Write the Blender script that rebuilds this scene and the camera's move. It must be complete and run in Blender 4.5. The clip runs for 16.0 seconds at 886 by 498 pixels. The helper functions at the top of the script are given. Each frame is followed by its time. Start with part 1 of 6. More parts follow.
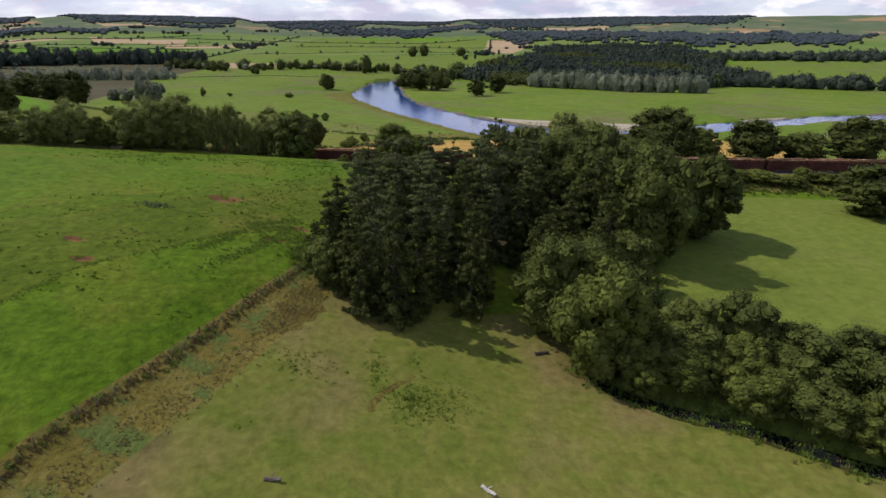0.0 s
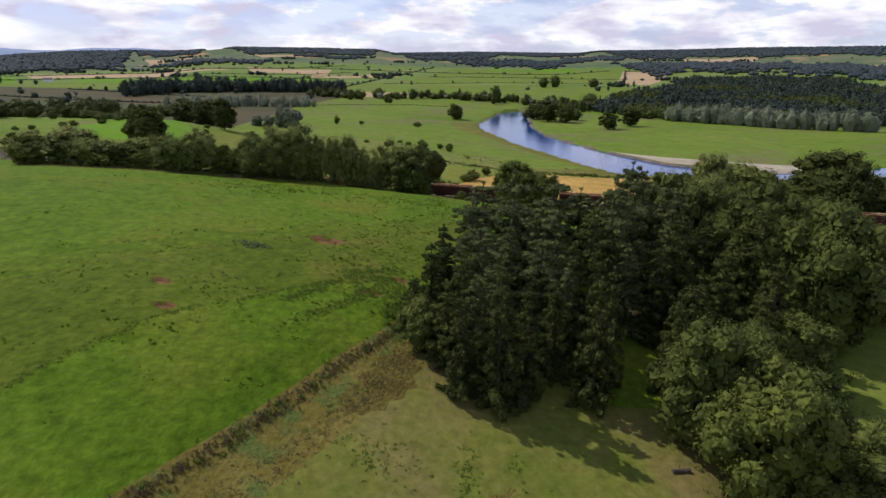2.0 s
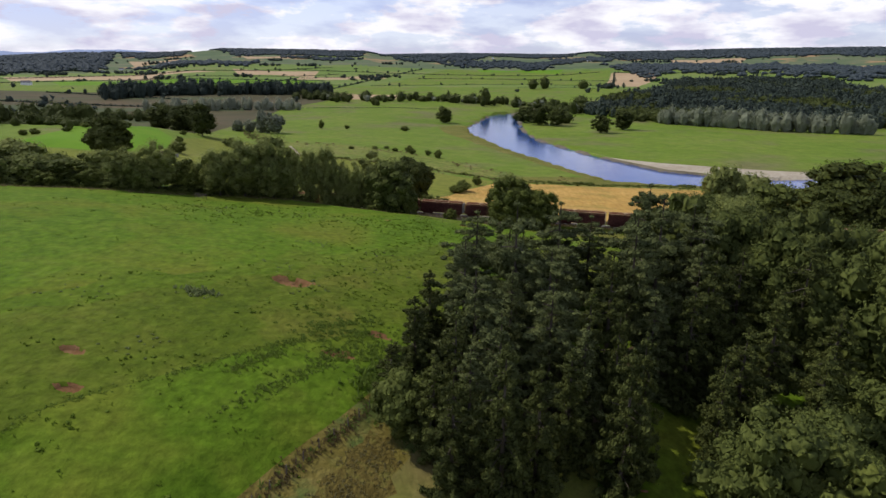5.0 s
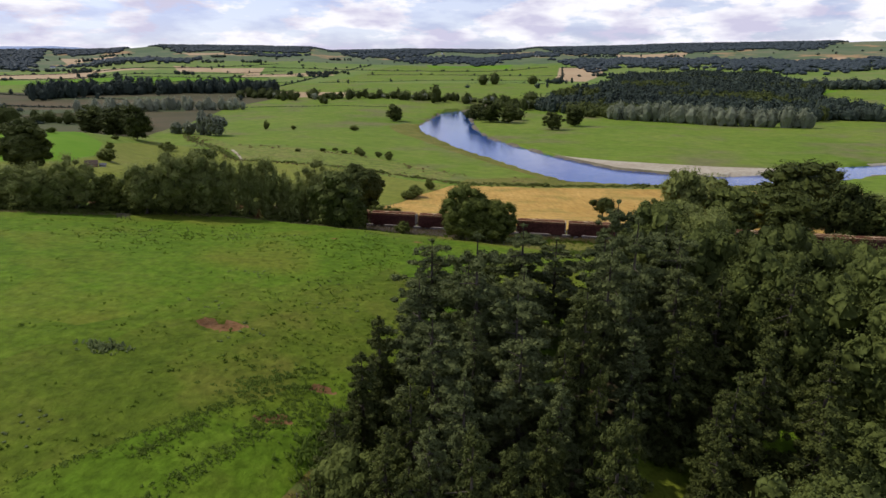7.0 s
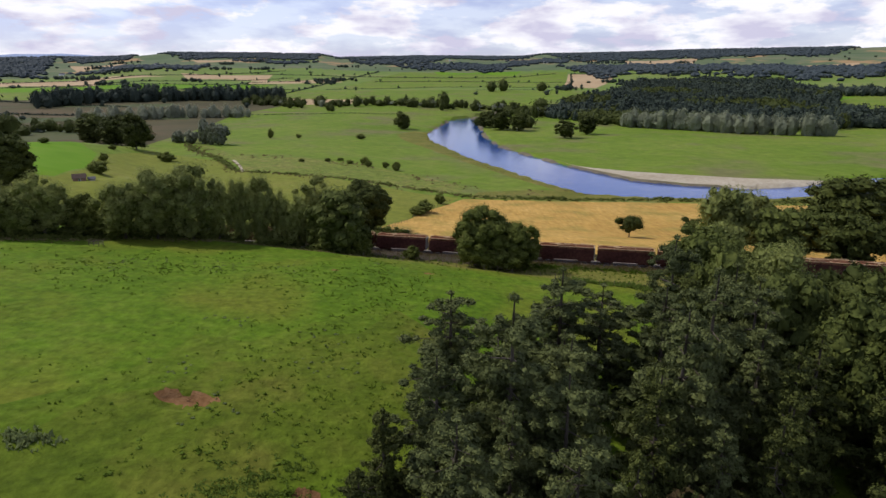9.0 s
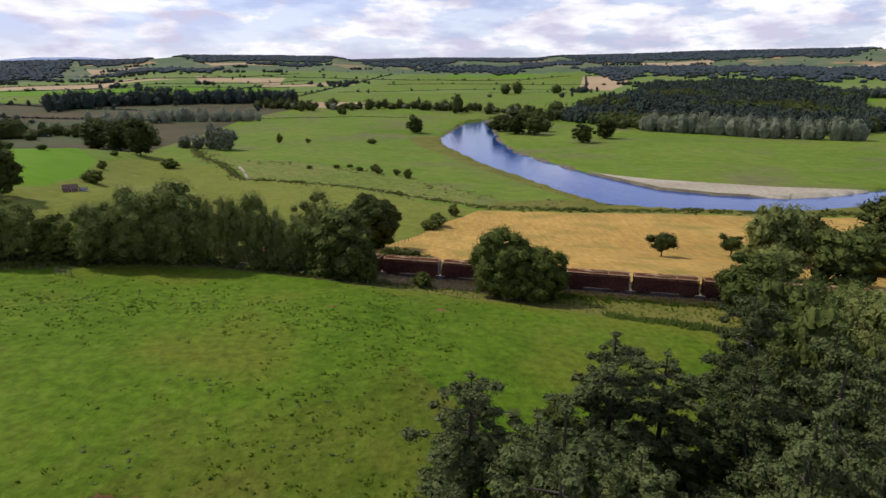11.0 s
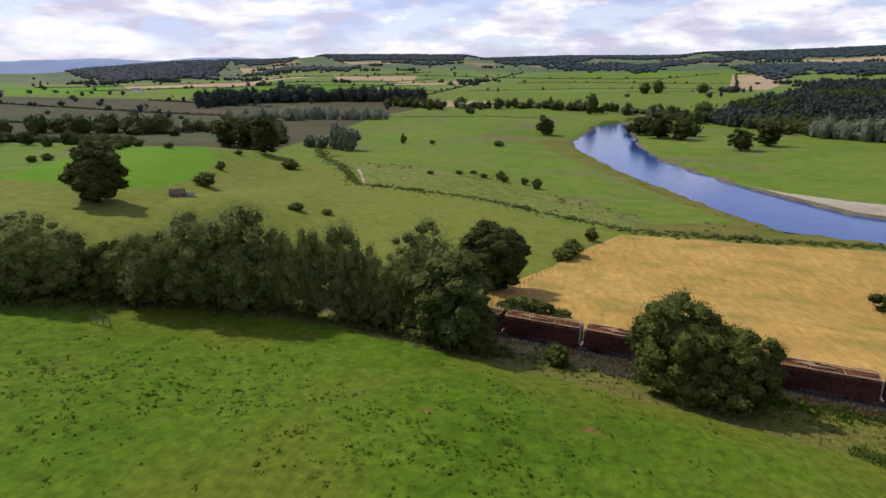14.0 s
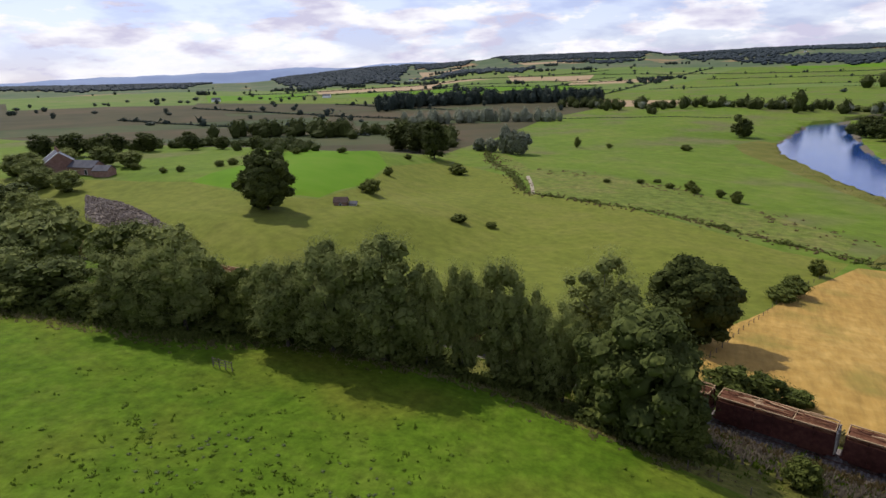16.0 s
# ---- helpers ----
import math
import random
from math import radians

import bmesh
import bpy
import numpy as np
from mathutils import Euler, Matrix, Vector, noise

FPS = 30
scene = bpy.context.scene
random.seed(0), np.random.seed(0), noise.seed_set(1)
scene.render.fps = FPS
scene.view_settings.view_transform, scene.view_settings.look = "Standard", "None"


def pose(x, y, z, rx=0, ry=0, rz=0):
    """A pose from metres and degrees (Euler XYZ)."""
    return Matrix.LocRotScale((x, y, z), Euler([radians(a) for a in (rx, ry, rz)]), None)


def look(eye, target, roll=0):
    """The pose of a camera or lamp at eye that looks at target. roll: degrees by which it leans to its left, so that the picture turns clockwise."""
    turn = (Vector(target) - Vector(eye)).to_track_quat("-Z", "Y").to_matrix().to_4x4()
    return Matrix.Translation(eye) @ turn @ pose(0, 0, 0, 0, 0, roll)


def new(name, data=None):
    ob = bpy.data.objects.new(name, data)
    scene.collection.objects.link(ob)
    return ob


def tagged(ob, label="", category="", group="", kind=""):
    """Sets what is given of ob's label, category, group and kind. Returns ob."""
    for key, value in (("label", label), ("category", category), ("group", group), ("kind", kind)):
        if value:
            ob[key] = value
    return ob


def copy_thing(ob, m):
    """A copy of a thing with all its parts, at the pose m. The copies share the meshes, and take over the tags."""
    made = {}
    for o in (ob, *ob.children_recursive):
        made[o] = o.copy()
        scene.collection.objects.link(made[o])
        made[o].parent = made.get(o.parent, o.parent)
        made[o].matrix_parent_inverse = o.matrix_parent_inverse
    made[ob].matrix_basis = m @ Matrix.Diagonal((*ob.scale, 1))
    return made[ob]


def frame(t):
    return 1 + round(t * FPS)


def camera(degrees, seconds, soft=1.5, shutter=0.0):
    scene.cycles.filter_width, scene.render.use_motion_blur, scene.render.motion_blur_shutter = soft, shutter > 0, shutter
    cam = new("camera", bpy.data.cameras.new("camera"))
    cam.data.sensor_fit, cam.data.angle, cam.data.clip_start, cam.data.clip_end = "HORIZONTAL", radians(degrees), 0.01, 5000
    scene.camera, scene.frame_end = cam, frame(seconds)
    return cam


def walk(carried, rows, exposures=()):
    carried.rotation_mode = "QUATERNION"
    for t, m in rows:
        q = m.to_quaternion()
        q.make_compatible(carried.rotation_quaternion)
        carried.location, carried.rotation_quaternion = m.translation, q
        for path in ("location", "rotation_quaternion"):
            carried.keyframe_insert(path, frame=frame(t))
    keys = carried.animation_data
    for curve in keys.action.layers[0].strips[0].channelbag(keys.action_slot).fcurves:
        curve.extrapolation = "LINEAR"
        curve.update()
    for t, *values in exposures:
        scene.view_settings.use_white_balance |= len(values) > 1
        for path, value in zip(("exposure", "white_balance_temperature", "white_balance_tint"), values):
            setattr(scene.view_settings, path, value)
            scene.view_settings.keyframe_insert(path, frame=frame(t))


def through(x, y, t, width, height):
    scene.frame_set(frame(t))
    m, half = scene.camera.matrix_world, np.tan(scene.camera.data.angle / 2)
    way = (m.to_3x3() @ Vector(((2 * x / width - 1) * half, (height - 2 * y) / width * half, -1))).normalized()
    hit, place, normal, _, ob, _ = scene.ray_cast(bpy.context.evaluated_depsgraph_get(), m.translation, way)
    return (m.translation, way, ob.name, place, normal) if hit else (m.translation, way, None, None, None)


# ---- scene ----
cam = camera(72.63, 16.0)
# seconds, place, yaw, pitch, roll
FLIGHT = [
    (0, -1.29, -23.08, 22.11, -9.55, -18.75, 0.54),
    (0.5, -0.54, -19.06, 22.11, -7.20, -18.26, 0.69),
    (1, 0.20, -14.97, 22.14, -4.15, -17.67, 0.68),
    (1.5, 0.68, -10.92, 22.33, -0.82, -16.96, 0.78),
    (2, 1.06, -7.30, 22.61, 2.29, -16.24, 0.85),
    (2.5, 1.42, -4.03, 22.90, 4.84, -15.60, 0.71),
    (3, 1.68, -0.85, 23.02, 6.72, -15.40, 0.43),
    (3.5, 1.70, 1.82, 22.99, 7.81, -15.54, 0.02),
    (4, 1.24, 4.87, 23.07, 6.53, -15.82, -0.08),
    (4.5, 0.68, 8.48, 23.34, 3.73, -15.99, 0.38),
    (7, 1.03, 23.07, 25.74, -3.21, -16.49, 0.38),
    (7.5, 0.88, 27.55, 25.88, -3.54, -16.44, 0.32),
    (8, 0.63, 31.85, 25.83, -3.53, -16.28, 0.37),
    (8.5, 0.46, 36.26, 25.75, -3.14, -16.06, 0.40),
    (9, 0.42, 40.99, 25.87, -2.49, -15.91, 0.27),
    (11.5, 0.72, 63.25, 26.46, -0.25, -15.72, 0.10),
    (12, 0.37, 69.14, 26.41, 1.51, -15.75, 0.08),
    (12.5, -0.11, 75.06, 26.28, 3.59, -15.78, 0.00),
    (13, -0.73, 81.19, 26.23, 5.76, -15.80, 0.04),
    (13.5, -1.54, 87.54, 26.31, 8.11, -15.87, 0.12),
    (14, -2.69, 93.20, 26.38, 10.65, -15.90, 0.18),
    (14.5, -4.07, 98.85, 26.39, 13.98, -15.92, 0.03),
    (15, -5.64, 104.29, 26.40, 18.35, -15.85, -0.39),
    (15.5, -7.51, 109.20, 26.35, 22.60, -15.77, -0.83),
    (16, -9.72, 113.94, 26.25, 26.89, -15.66, -1.40),
]
walk(cam, [(t, pose(x, y, z, 90 + pitch, 0, yaw) @ pose(0, 0, 0, 0, 0, roll)) for t, x, y, z, yaw, pitch, roll in FLIGHT])
# ---- daylight: sun from the west side of the valley, broken cloud ----
SUN_UP, SUN_TURN = 49.0, -63.0  # degrees above the ground; degrees east of +y
world = bpy.data.worlds.new("sky")
scene.world = world
world.use_nodes = True
wn, wl = world.node_tree.nodes, world.node_tree.links
wn.clear()
sky = wn.new("ShaderNodeTexSky")
sky.sky_type = "NISHITA"
sky.sun_disc = False
sky.sun_elevation, sky.sun_rotation = radians(SUN_UP), radians(SUN_TURN)
sky.air_density, sky.dust_density, sky.ozone_density = 1.0, 0.6, 1.5
at = wn.new("ShaderNodeTexCoord")
squash = wn.new("ShaderNodeVectorMath"); squash.operation = "MULTIPLY"; squash.inputs[1].default_value = (1.0, 1.0, 3.4)
wl.new(at.outputs["Generated"], squash.inputs[0])
puffs = wn.new("ShaderNodeTexNoise")
puffs.inputs["Scale"].default_value, puffs.inputs["Detail"].default_value, puffs.inputs["Roughness"].default_value = 7.0, 12, 0.6
wl.new(squash.outputs[0], puffs.inputs["Vector"])
cover = wn.new("ShaderNodeValToRGB")
cover.color_ramp.elements[0].position, cover.color_ramp.elements[1].position = 0.4, 0.52
split = wn.new("ShaderNodeSeparateXYZ"); wl.new(at.outputs["Generated"], split.inputs[0])
# the cover breaks up overhead
thin = wn.new("ShaderNodeMapRange"); thin.inputs[1].default_value, thin.inputs[2].default_value = 0.09, 0.22
thin.inputs[3].default_value, thin.inputs[4].default_value = 0.0, -0.16
wl.new(split.outputs["Z"], thin.inputs[0])
there = wn.new("ShaderNodeMath"); there.operation = "ADD"
wl.new(puffs.outputs[0], there.inputs[0]); wl.new(thin.outputs[0], there.inputs[1])
cover.color_ramp.elements[0].color = (0.0, 0.0, 0.0, 1)
wl.new(there.outputs[0], cover.inputs[0])
below = wn.new("ShaderNodeVectorMath"); below.operation = "ADD"; below.inputs[1].default_value = (-0.008, 0.0, 0.06)
wl.new(squash.outputs[0], below.inputs[0])
belly = wn.new("ShaderNodeTexNoise")
belly.inputs["Scale"].default_value, belly.inputs["Detail"].default_value, belly.inputs["Roughness"].default_value = 9.0, 8, 0.52
wl.new(below.outputs[0], belly.inputs["Vector"])
shade = wn.new("ShaderNodeValToRGB")
shade.color_ramp.elements[0].position, shade.color_ramp.elements[1].position = 0.44, 0.6
shade.color_ramp.elements[0].color, shade.color_ramp.elements[1].color = (13.9, 13.8, 14.7, 1), (9.0, 8.7, 11.2, 1)
wl.new(belly.outputs[0], shade.inputs[0])
# pale haze low over the hills
low = wn.new("ShaderNodeMapRange"); low.inputs[1].default_value, low.inputs[2].default_value = 0.01, 0.4
low.inputs[3].default_value, low.inputs[4].default_value = 0.55, 0.32
wl.new(split.outputs["Z"], low.inputs[0])
most = wn.new("ShaderNodeMath"); most.operation = "MAXIMUM"
wl.new(cover.outputs[0], most.inputs[0]); wl.new(low.outputs[0], most.inputs[1])
blue = wn.new("ShaderNodeVectorMath"); blue.operation = "MULTIPLY"; blue.inputs[1].default_value = (1.25, 1.35, 1.95)
wl.new(sky.outputs[0], blue.inputs[0])
mixed = wn.new("ShaderNodeMix"); mixed.data_type = "RGBA"
wl.new(most.outputs[0], mixed.inputs[0]); wl.new(blue.outputs[0], mixed.inputs[6]); wl.new(shade.outputs[0], mixed.inputs[7])
back = wn.new("ShaderNodeBackground"); back.inputs[1].default_value = 0.072
wl.new(mixed.outputs[2], back.inputs[0])
wl.new(back.outputs[0], wn.new("ShaderNodeOutputWorld").inputs[0])

sun = new("sun", bpy.data.lights.new("sun", "SUN"))
sun.data.energy, sun.data.angle, sun.data.color = 3.35, radians(0.5), (1.0, 0.95, 0.86)
sun_from = Vector((math.sin(radians(SUN_TURN)) * math.cos(radians(SUN_UP)), math.cos(radians(SUN_TURN)) * math.cos(radians(SUN_UP)), math.sin(radians(SUN_UP))))
sun.matrix_world = look(sun_from * 500, (0, 0, 0))
scene.view_settings.exposure = 0.0

# ---- materials ----
def material(name, colours, scales=(1.0, 0.1), rough=0.9, bump=0.0, bump_scale=4.0, spec=0.06, spots=None, wave=None, grain=None):
    """A surface whose colour runs through three colours by noise at two sizes. scales: per metre."""
    m = bpy.data.materials.new(name)
    m.use_nodes = True
    n, l = m.node_tree.nodes, m.node_tree.links
    p = n["Principled BSDF"]
    at = n.new("ShaderNodeTexCoord")
    fine, broad = n.new("ShaderNodeTexNoise"), n.new("ShaderNodeTexNoise")
    for t, s, d in ((fine, scales[0], 5), (broad, scales[1], 3)):
        t.inputs["Scale"].default_value, t.inputs["Detail"].default_value = s, d
        l.new(at.outputs["Object"], t.inputs["Vector"])
    both = n.new("ShaderNodeMix"); both.data_type = "FLOAT"; both.inputs[0].default_value = 0.5
    l.new(fine.outputs[0], both.inputs[2]); l.new(broad.outputs[0], both.inputs[3])
    ramp = n.new("ShaderNodeValToRGB")
    e = ramp.color_ramp.elements
    e[0].position, e[1].position = 0.36, 0.64
    mid = e.new(0.5)
    e[0].color, mid.color, e[2].color = [(*c, 1) for c in colours]
    l.new(both.outputs[0], ramp.inputs[0])
    last = ramp.outputs[0]
    if spots:  # (colour, scale, from, to): patches of another colour
        t = n.new("ShaderNodeTexNoise"); t.inputs["Scale"].default_value, t.inputs["Detail"].default_value = spots[1], 6
        l.new(at.outputs["Object"], t.inputs["Vector"])
        r = n.new("ShaderNodeMapRange"); r.inputs[1].default_value, r.inputs[2].default_value = spots[2], spots[3]
        l.new(t.outputs[0], r.inputs[0])
        x = n.new("ShaderNodeMix"); x.data_type = "RGBA"; x.inputs[7].default_value = (*spots[0], 1)
        l.new(r.outputs[0], x.inputs[0]); l.new(last, x.inputs[6]); last = x.outputs[2]
    if wave:  # (colour, scale, turn, amount): rows
        mp = n.new("ShaderNodeMapping"); mp.inputs["Rotation"].default_value = (0, 0, wave[2])
        l.new(at.outputs["Object"], mp.inputs[0])
        t = n.new("ShaderNodeTexWave"); t.inputs["Scale"].default_value, t.inputs["Distortion"].default_value = wave[1], 2.5
        t.inputs["Detail"].default_value, t.inputs["Detail Scale"].default_value = 3, 0.4
        l.new(mp.outputs[0], t.inputs["Vector"])
        k = n.new("ShaderNodeMath"); k.operation = "MULTIPLY"; k.inputs[1].default_value = wave[3]
        l.new(t.outputs["Fac"], k.inputs[0])
        x = n.new("ShaderNodeMix"); x.data_type = "RGBA"; x.inputs[7].default_value = (*wave[0], 1)
        l.new(k.outputs[0], x.inputs[0]); l.new(last, x.inputs[6]); last = x.outputs[2]
    if grain:  # tufts and stalks: (scale, spread)
        t = n.new("ShaderNodeTexNoise"); t.inputs["Scale"].default_value, t.inputs["Detail"].default_value, t.inputs["Roughness"].default_value = grain[0], 8, 0.65
        if len(grain) > 2:  # drawn out along the drills
            mp = n.new("ShaderNodeMapping"); mp.inputs["Rotation"].default_value, mp.inputs["Scale"].default_value = (0, 0, grain[3]), (1.0, grain[2], 1.0)
            l.new(at.outputs["Object"], mp.inputs[0]); l.new(mp.outputs[0], t.inputs["Vector"])
        else:
            l.new(at.outputs["Object"], t.inputs["Vector"])
        r = n.new("ShaderNodeMapRange"); r.inputs[1].default_value, r.inputs[2].default_value = 0.3, 0.7
        r.inputs[3].default_value, r.inputs[4].default_value = 1 - grain[1], 1 + grain[1]
        l.new(t.outputs[0], r.inputs[0])
        x = n.new("ShaderNodeVectorMath"); x.operation = "SCALE"
        l.new(last, x.inputs[0]); l.new(r.outputs[0], x.inputs["Scale"]); last = x.outputs[0]
    l.new(last, p.inputs["Base Color"])
    p.inputs["Roughness"].default_value, p.inputs["Specular IOR Level"].default_value = rough, spec
    if bump:
        b, t = n.new("ShaderNodeBump"), n.new("ShaderNodeTexNoise")
        t.inputs["Scale"].default_value, t.inputs["Detail"].default_value = bump_scale, 6
        l.new(at.outputs["Object"], t.inputs["Vector"])
        l.new(t.outputs[0], b.inputs["Height"])
        b.inputs["Strength"].default_value, b.inputs["Distance"].default_value = 1.0, bump
        l.new(b.outputs[0], p.inputs["Normal"])
    return m


def leaf_material(name, dark, light, through=0.25):
    """Leaves: the colour differs from tree to tree and from spray to spray, and some light shines through."""
    m = bpy.data.materials.new(name)
    m.use_nodes = True
    n, l = m.node_tree.nodes, m.node_tree.links
    p = n["Principled BSDF"]
    tree, geo, at = n.new("ShaderNodeObjectInfo"), n.new("ShaderNodeNewGeometry"), n.new("ShaderNodeTexCoord")
    clump = n.new("ShaderNodeTexNoise"); clump.inputs["Scale"].default_value = 5.0
    l.new(at.outputs["Object"], clump.inputs["Vector"])
    add = n.new("ShaderNodeMath"); add.operation = "MULTIPLY_ADD"; add.inputs[1].default_value = 0.2
    l.new(geo.outputs["Random Per Island"], add.inputs[0])
    less = n.new("ShaderNodeMath"); less.operation = "MULTIPLY_ADD"; less.inputs[1].default_value = 0.3
    l.new(tree.outputs["Random"], less.inputs[0]); l.new(clump.outputs[0], less.inputs[2])
    shift = n.new("ShaderNodeMath"); shift.operation = "SUBTRACT"; shift.inputs[1].default_value = 0.26
    l.new(less.outputs[0], shift.inputs[0]); l.new(shift.outputs[0], add.inputs[2])
    mix = n.new("ShaderNodeMix"); mix.data_type = "RGBA"; mix.clamp_factor = True
    mix.inputs[6].default_value, mix.inputs[7].default_value = (*dark, 1), (*light, 1)
    l.new(add.outputs[0], mix.inputs[0]); l.new(mix.outputs[2], p.inputs["Base Color"])
    p.inputs["Roughness"].default_value, p.inputs["Specular IOR Level"].default_value = 0.7, 0.06
    glow = n.new("ShaderNodeBsdfTranslucent"); l.new(mix.outputs[2], glow.inputs[0])
    both = n.new("ShaderNodeMixShader"); both.inputs[0].default_value = through
    l.new(p.outputs[0], both.inputs[1]); l.new(glow.outputs[0], both.inputs[2])
    l.new(both.outputs[0], n["Material Output"].inputs[0])
    return m


M_PASTURE = material("pasture", [(0.05952, 0.1097, 0.00558), (0.0837, 0.1414, 0.00837), (0.106, 0.1525, 0.01395)], (0.3, 0.035), grain=(0.75, 0.34), bump=0.3, bump_scale=0.9,
                     spots=((0.118, 0.138, 0.014), 0.04, 0.47, 0.62))
M_WORN = material("worn_pasture", [(0.063, 0.0945, 0.0072), (0.0846, 0.117, 0.0099), (0.1044, 0.1278, 0.0144)], (0.3, 0.035), grain=(0.75, 0.34), bump=0.3, bump_scale=0.9,
                  spots=((0.118, 0.118, 0.018), 0.06, 0.5, 0.66))
M_GRAZED = material("grazed_pasture", [(0.06072, 0.103, 0.00644), (0.08464, 0.1306, 0.0092), (0.1058, 0.1417, 0.0138)], (0.3, 0.035), grain=(0.75, 0.34), bump=0.3, bump_scale=0.9)
M_PADDOCK = material("paddock", [(0.108, 0.132, 0.02), (0.144, 0.148, 0.03), (0.176, 0.156, 0.044)], (0.3, 0.03), grain=(0.8, 0.25), bump=0.2, bump_scale=0.8,
                     spots=((0.172, 0.136, 0.05), 0.05, 0.48, 0.66))
M_RIGHTFIELD = material("river_side_field", [(0.118, 0.15, 0.024), (0.135, 0.168, 0.028), (0.152, 0.17, 0.036)], (0.2, 0.02), grain=(0.5, 0.2), bump=0.2, bump_scale=0.8)
M_MEADOW = material("meadow", [(0.1, 0.156, 0.016), (0.122, 0.176, 0.021), (0.148, 0.182, 0.032)], (0.06, 0.008), grain=(0.16, 0.2), bump=0.2, bump_scale=0.5,
                    spots=((0.14, 0.14, 0.05), 0.02, 0.52, 0.68))
M_RUSHY = material("rushy_pasture", [(0.108, 0.142, 0.024), (0.135, 0.165, 0.03), (0.165, 0.16, 0.045)], (0.12, 0.02), grain=(0.3, 0.4), bump=0.4, bump_scale=0.5)
M_BRIGHT = material("reseeded_grass", [(0.088, 0.185, 0.007), (0.105, 0.21, 0.009), (0.124, 0.215, 0.014)], (0.08, 0.01))
M_OLIVE = material("grazed_knoll", [(0.128, 0.148, 0.021), (0.15, 0.166, 0.025), (0.168, 0.172, 0.033)], (0.08, 0.012), grain=(0.3, 0.22))
M_WHEAT = material("ripe_wheat", [(0.335, 0.198, 0.05), (0.405, 0.248, 0.064), (0.475, 0.305, 0.088)], (0.4, 0.03), grain=(0.9, 0.2, 0.12, 0.27), bump=0.15, bump_scale=1.5,
                   spots=((0.27, 0.2, 0.048), 0.08, 0.5, 0.68), wave=((0.33, 0.2, 0.055), 0.12, 0.27, 0.16))
M_BANK = material("trampled_bank", [(0.12, 0.1, 0.02), (0.155, 0.125, 0.028), (0.19, 0.155, 0.042)], (0.9, 0.12), bump=0.3, bump_scale=1.5,
                  spots=((0.1, 0.13, 0.03), 0.25, 0.5, 0.62))
M_TURNED = material("turned_earth", [(0.085, 0.064, 0.015), (0.125, 0.096, 0.024), (0.135, 0.125, 0.028)], (1.4, 0.3), bump=0.4, bump_scale=2.2)
# green strips of the far-left fields, darkened in colour for cloud shade
M_SHADEGRASS = material("bog_grass", [(0.05, 0.064, 0.026), (0.068, 0.084, 0.034), (0.09, 0.09, 0.04)], (0.03, 0.006))
M_STUBBLE = material("stubble", [(0.32, 0.225, 0.125), (0.37, 0.265, 0.15), (0.41, 0.305, 0.18)], (0.05, 0.006))
# far-left valley floor: cloud shade put into its brown base colour
M_SHADEFIELD = material("bog_heather", [(0.06, 0.056, 0.028), (0.078, 0.07, 0.034), (0.105, 0.078, 0.042)], (0.02, 0.004))
# far ground, paled and greyed in base colour for distant haze
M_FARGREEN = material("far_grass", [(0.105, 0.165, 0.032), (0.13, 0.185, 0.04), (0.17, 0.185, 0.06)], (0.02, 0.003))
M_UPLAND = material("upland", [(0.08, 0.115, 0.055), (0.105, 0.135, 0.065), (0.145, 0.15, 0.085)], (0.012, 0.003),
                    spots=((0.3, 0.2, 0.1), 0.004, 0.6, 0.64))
M_LITTER = material("needle_litter", [(0.05, 0.04, 0.022), (0.075, 0.055, 0.03), (0.06, 0.07, 0.025)], (0.8, 0.1), bump=0.2)
M_ROUGH = material("rough_grass", [(0.1, 0.108, 0.02), (0.14, 0.138, 0.028), (0.18, 0.158, 0.045)], (0.9, 0.08), grain=(1.2, 0.3), bump=0.4, bump_scale=1.6)
M_SAND = material("river_shingle", [(0.3, 0.25, 0.17), (0.38, 0.33, 0.24), (0.46, 0.41, 0.31)], (0.5, 0.03), bump=0.1)
M_BED = material("river_bed", [(0.1, 0.085, 0.055), (0.14, 0.12, 0.08), (0.18, 0.155, 0.105)])
M_SOIL = material("red_soil", [(0.14, 0.072, 0.03), (0.185, 0.096, 0.04), (0.225, 0.126, 0.058)], (1.5, 0.3), bump=0.12, bump_scale=5)
M_BALLAST = material("ballast", [(0.13, 0.11, 0.1), (0.2, 0.17, 0.15), (0.28, 0.24, 0.21)], (6, 0.3), bump=0.06, bump_scale=12)
M_BARK = material("bark", [(0.05, 0.04, 0.03), (0.09, 0.075, 0.06), (0.14, 0.12, 0.1)], (5, 0.6), bump=0.05, bump_scale=8)
M_BIRCH = material("birch_bark", [(0.09, 0.08, 0.07), (0.26, 0.25, 0.23), (0.42, 0.4, 0.38)], (3, 0.6))
M_OAKLEAF = leaf_material("oak_leaves", (0.044, 0.06, 0.014), (0.2, 0.225, 0.048), 0.28)
M_ALDERLEAF = leaf_material("alder_leaves", (0.036, 0.05, 0.014), (0.165, 0.19, 0.045), 0.26)
M_DARKLEAF = leaf_material("dark_oak_leaves", (0.028, 0.038, 0.011), (0.108, 0.126, 0.03), 0.22)
M_ASHLEAF = leaf_material("ash_leaves", (0.085, 0.11, 0.034), (0.37, 0.395, 0.115), 0.4)
M_WILLOWLEAF = leaf_material("willow_leaves", (0.12, 0.14, 0.085), (0.33, 0.345, 0.23), 0.25)
M_PINE = leaf_material("pine_needles", (0.042, 0.056, 0.022), (0.18, 0.2, 0.068), 0.2)
M_LARCH = leaf_material("larch_needles", (0.03, 0.038, 0.012), (0.13, 0.148, 0.036), 0.18)
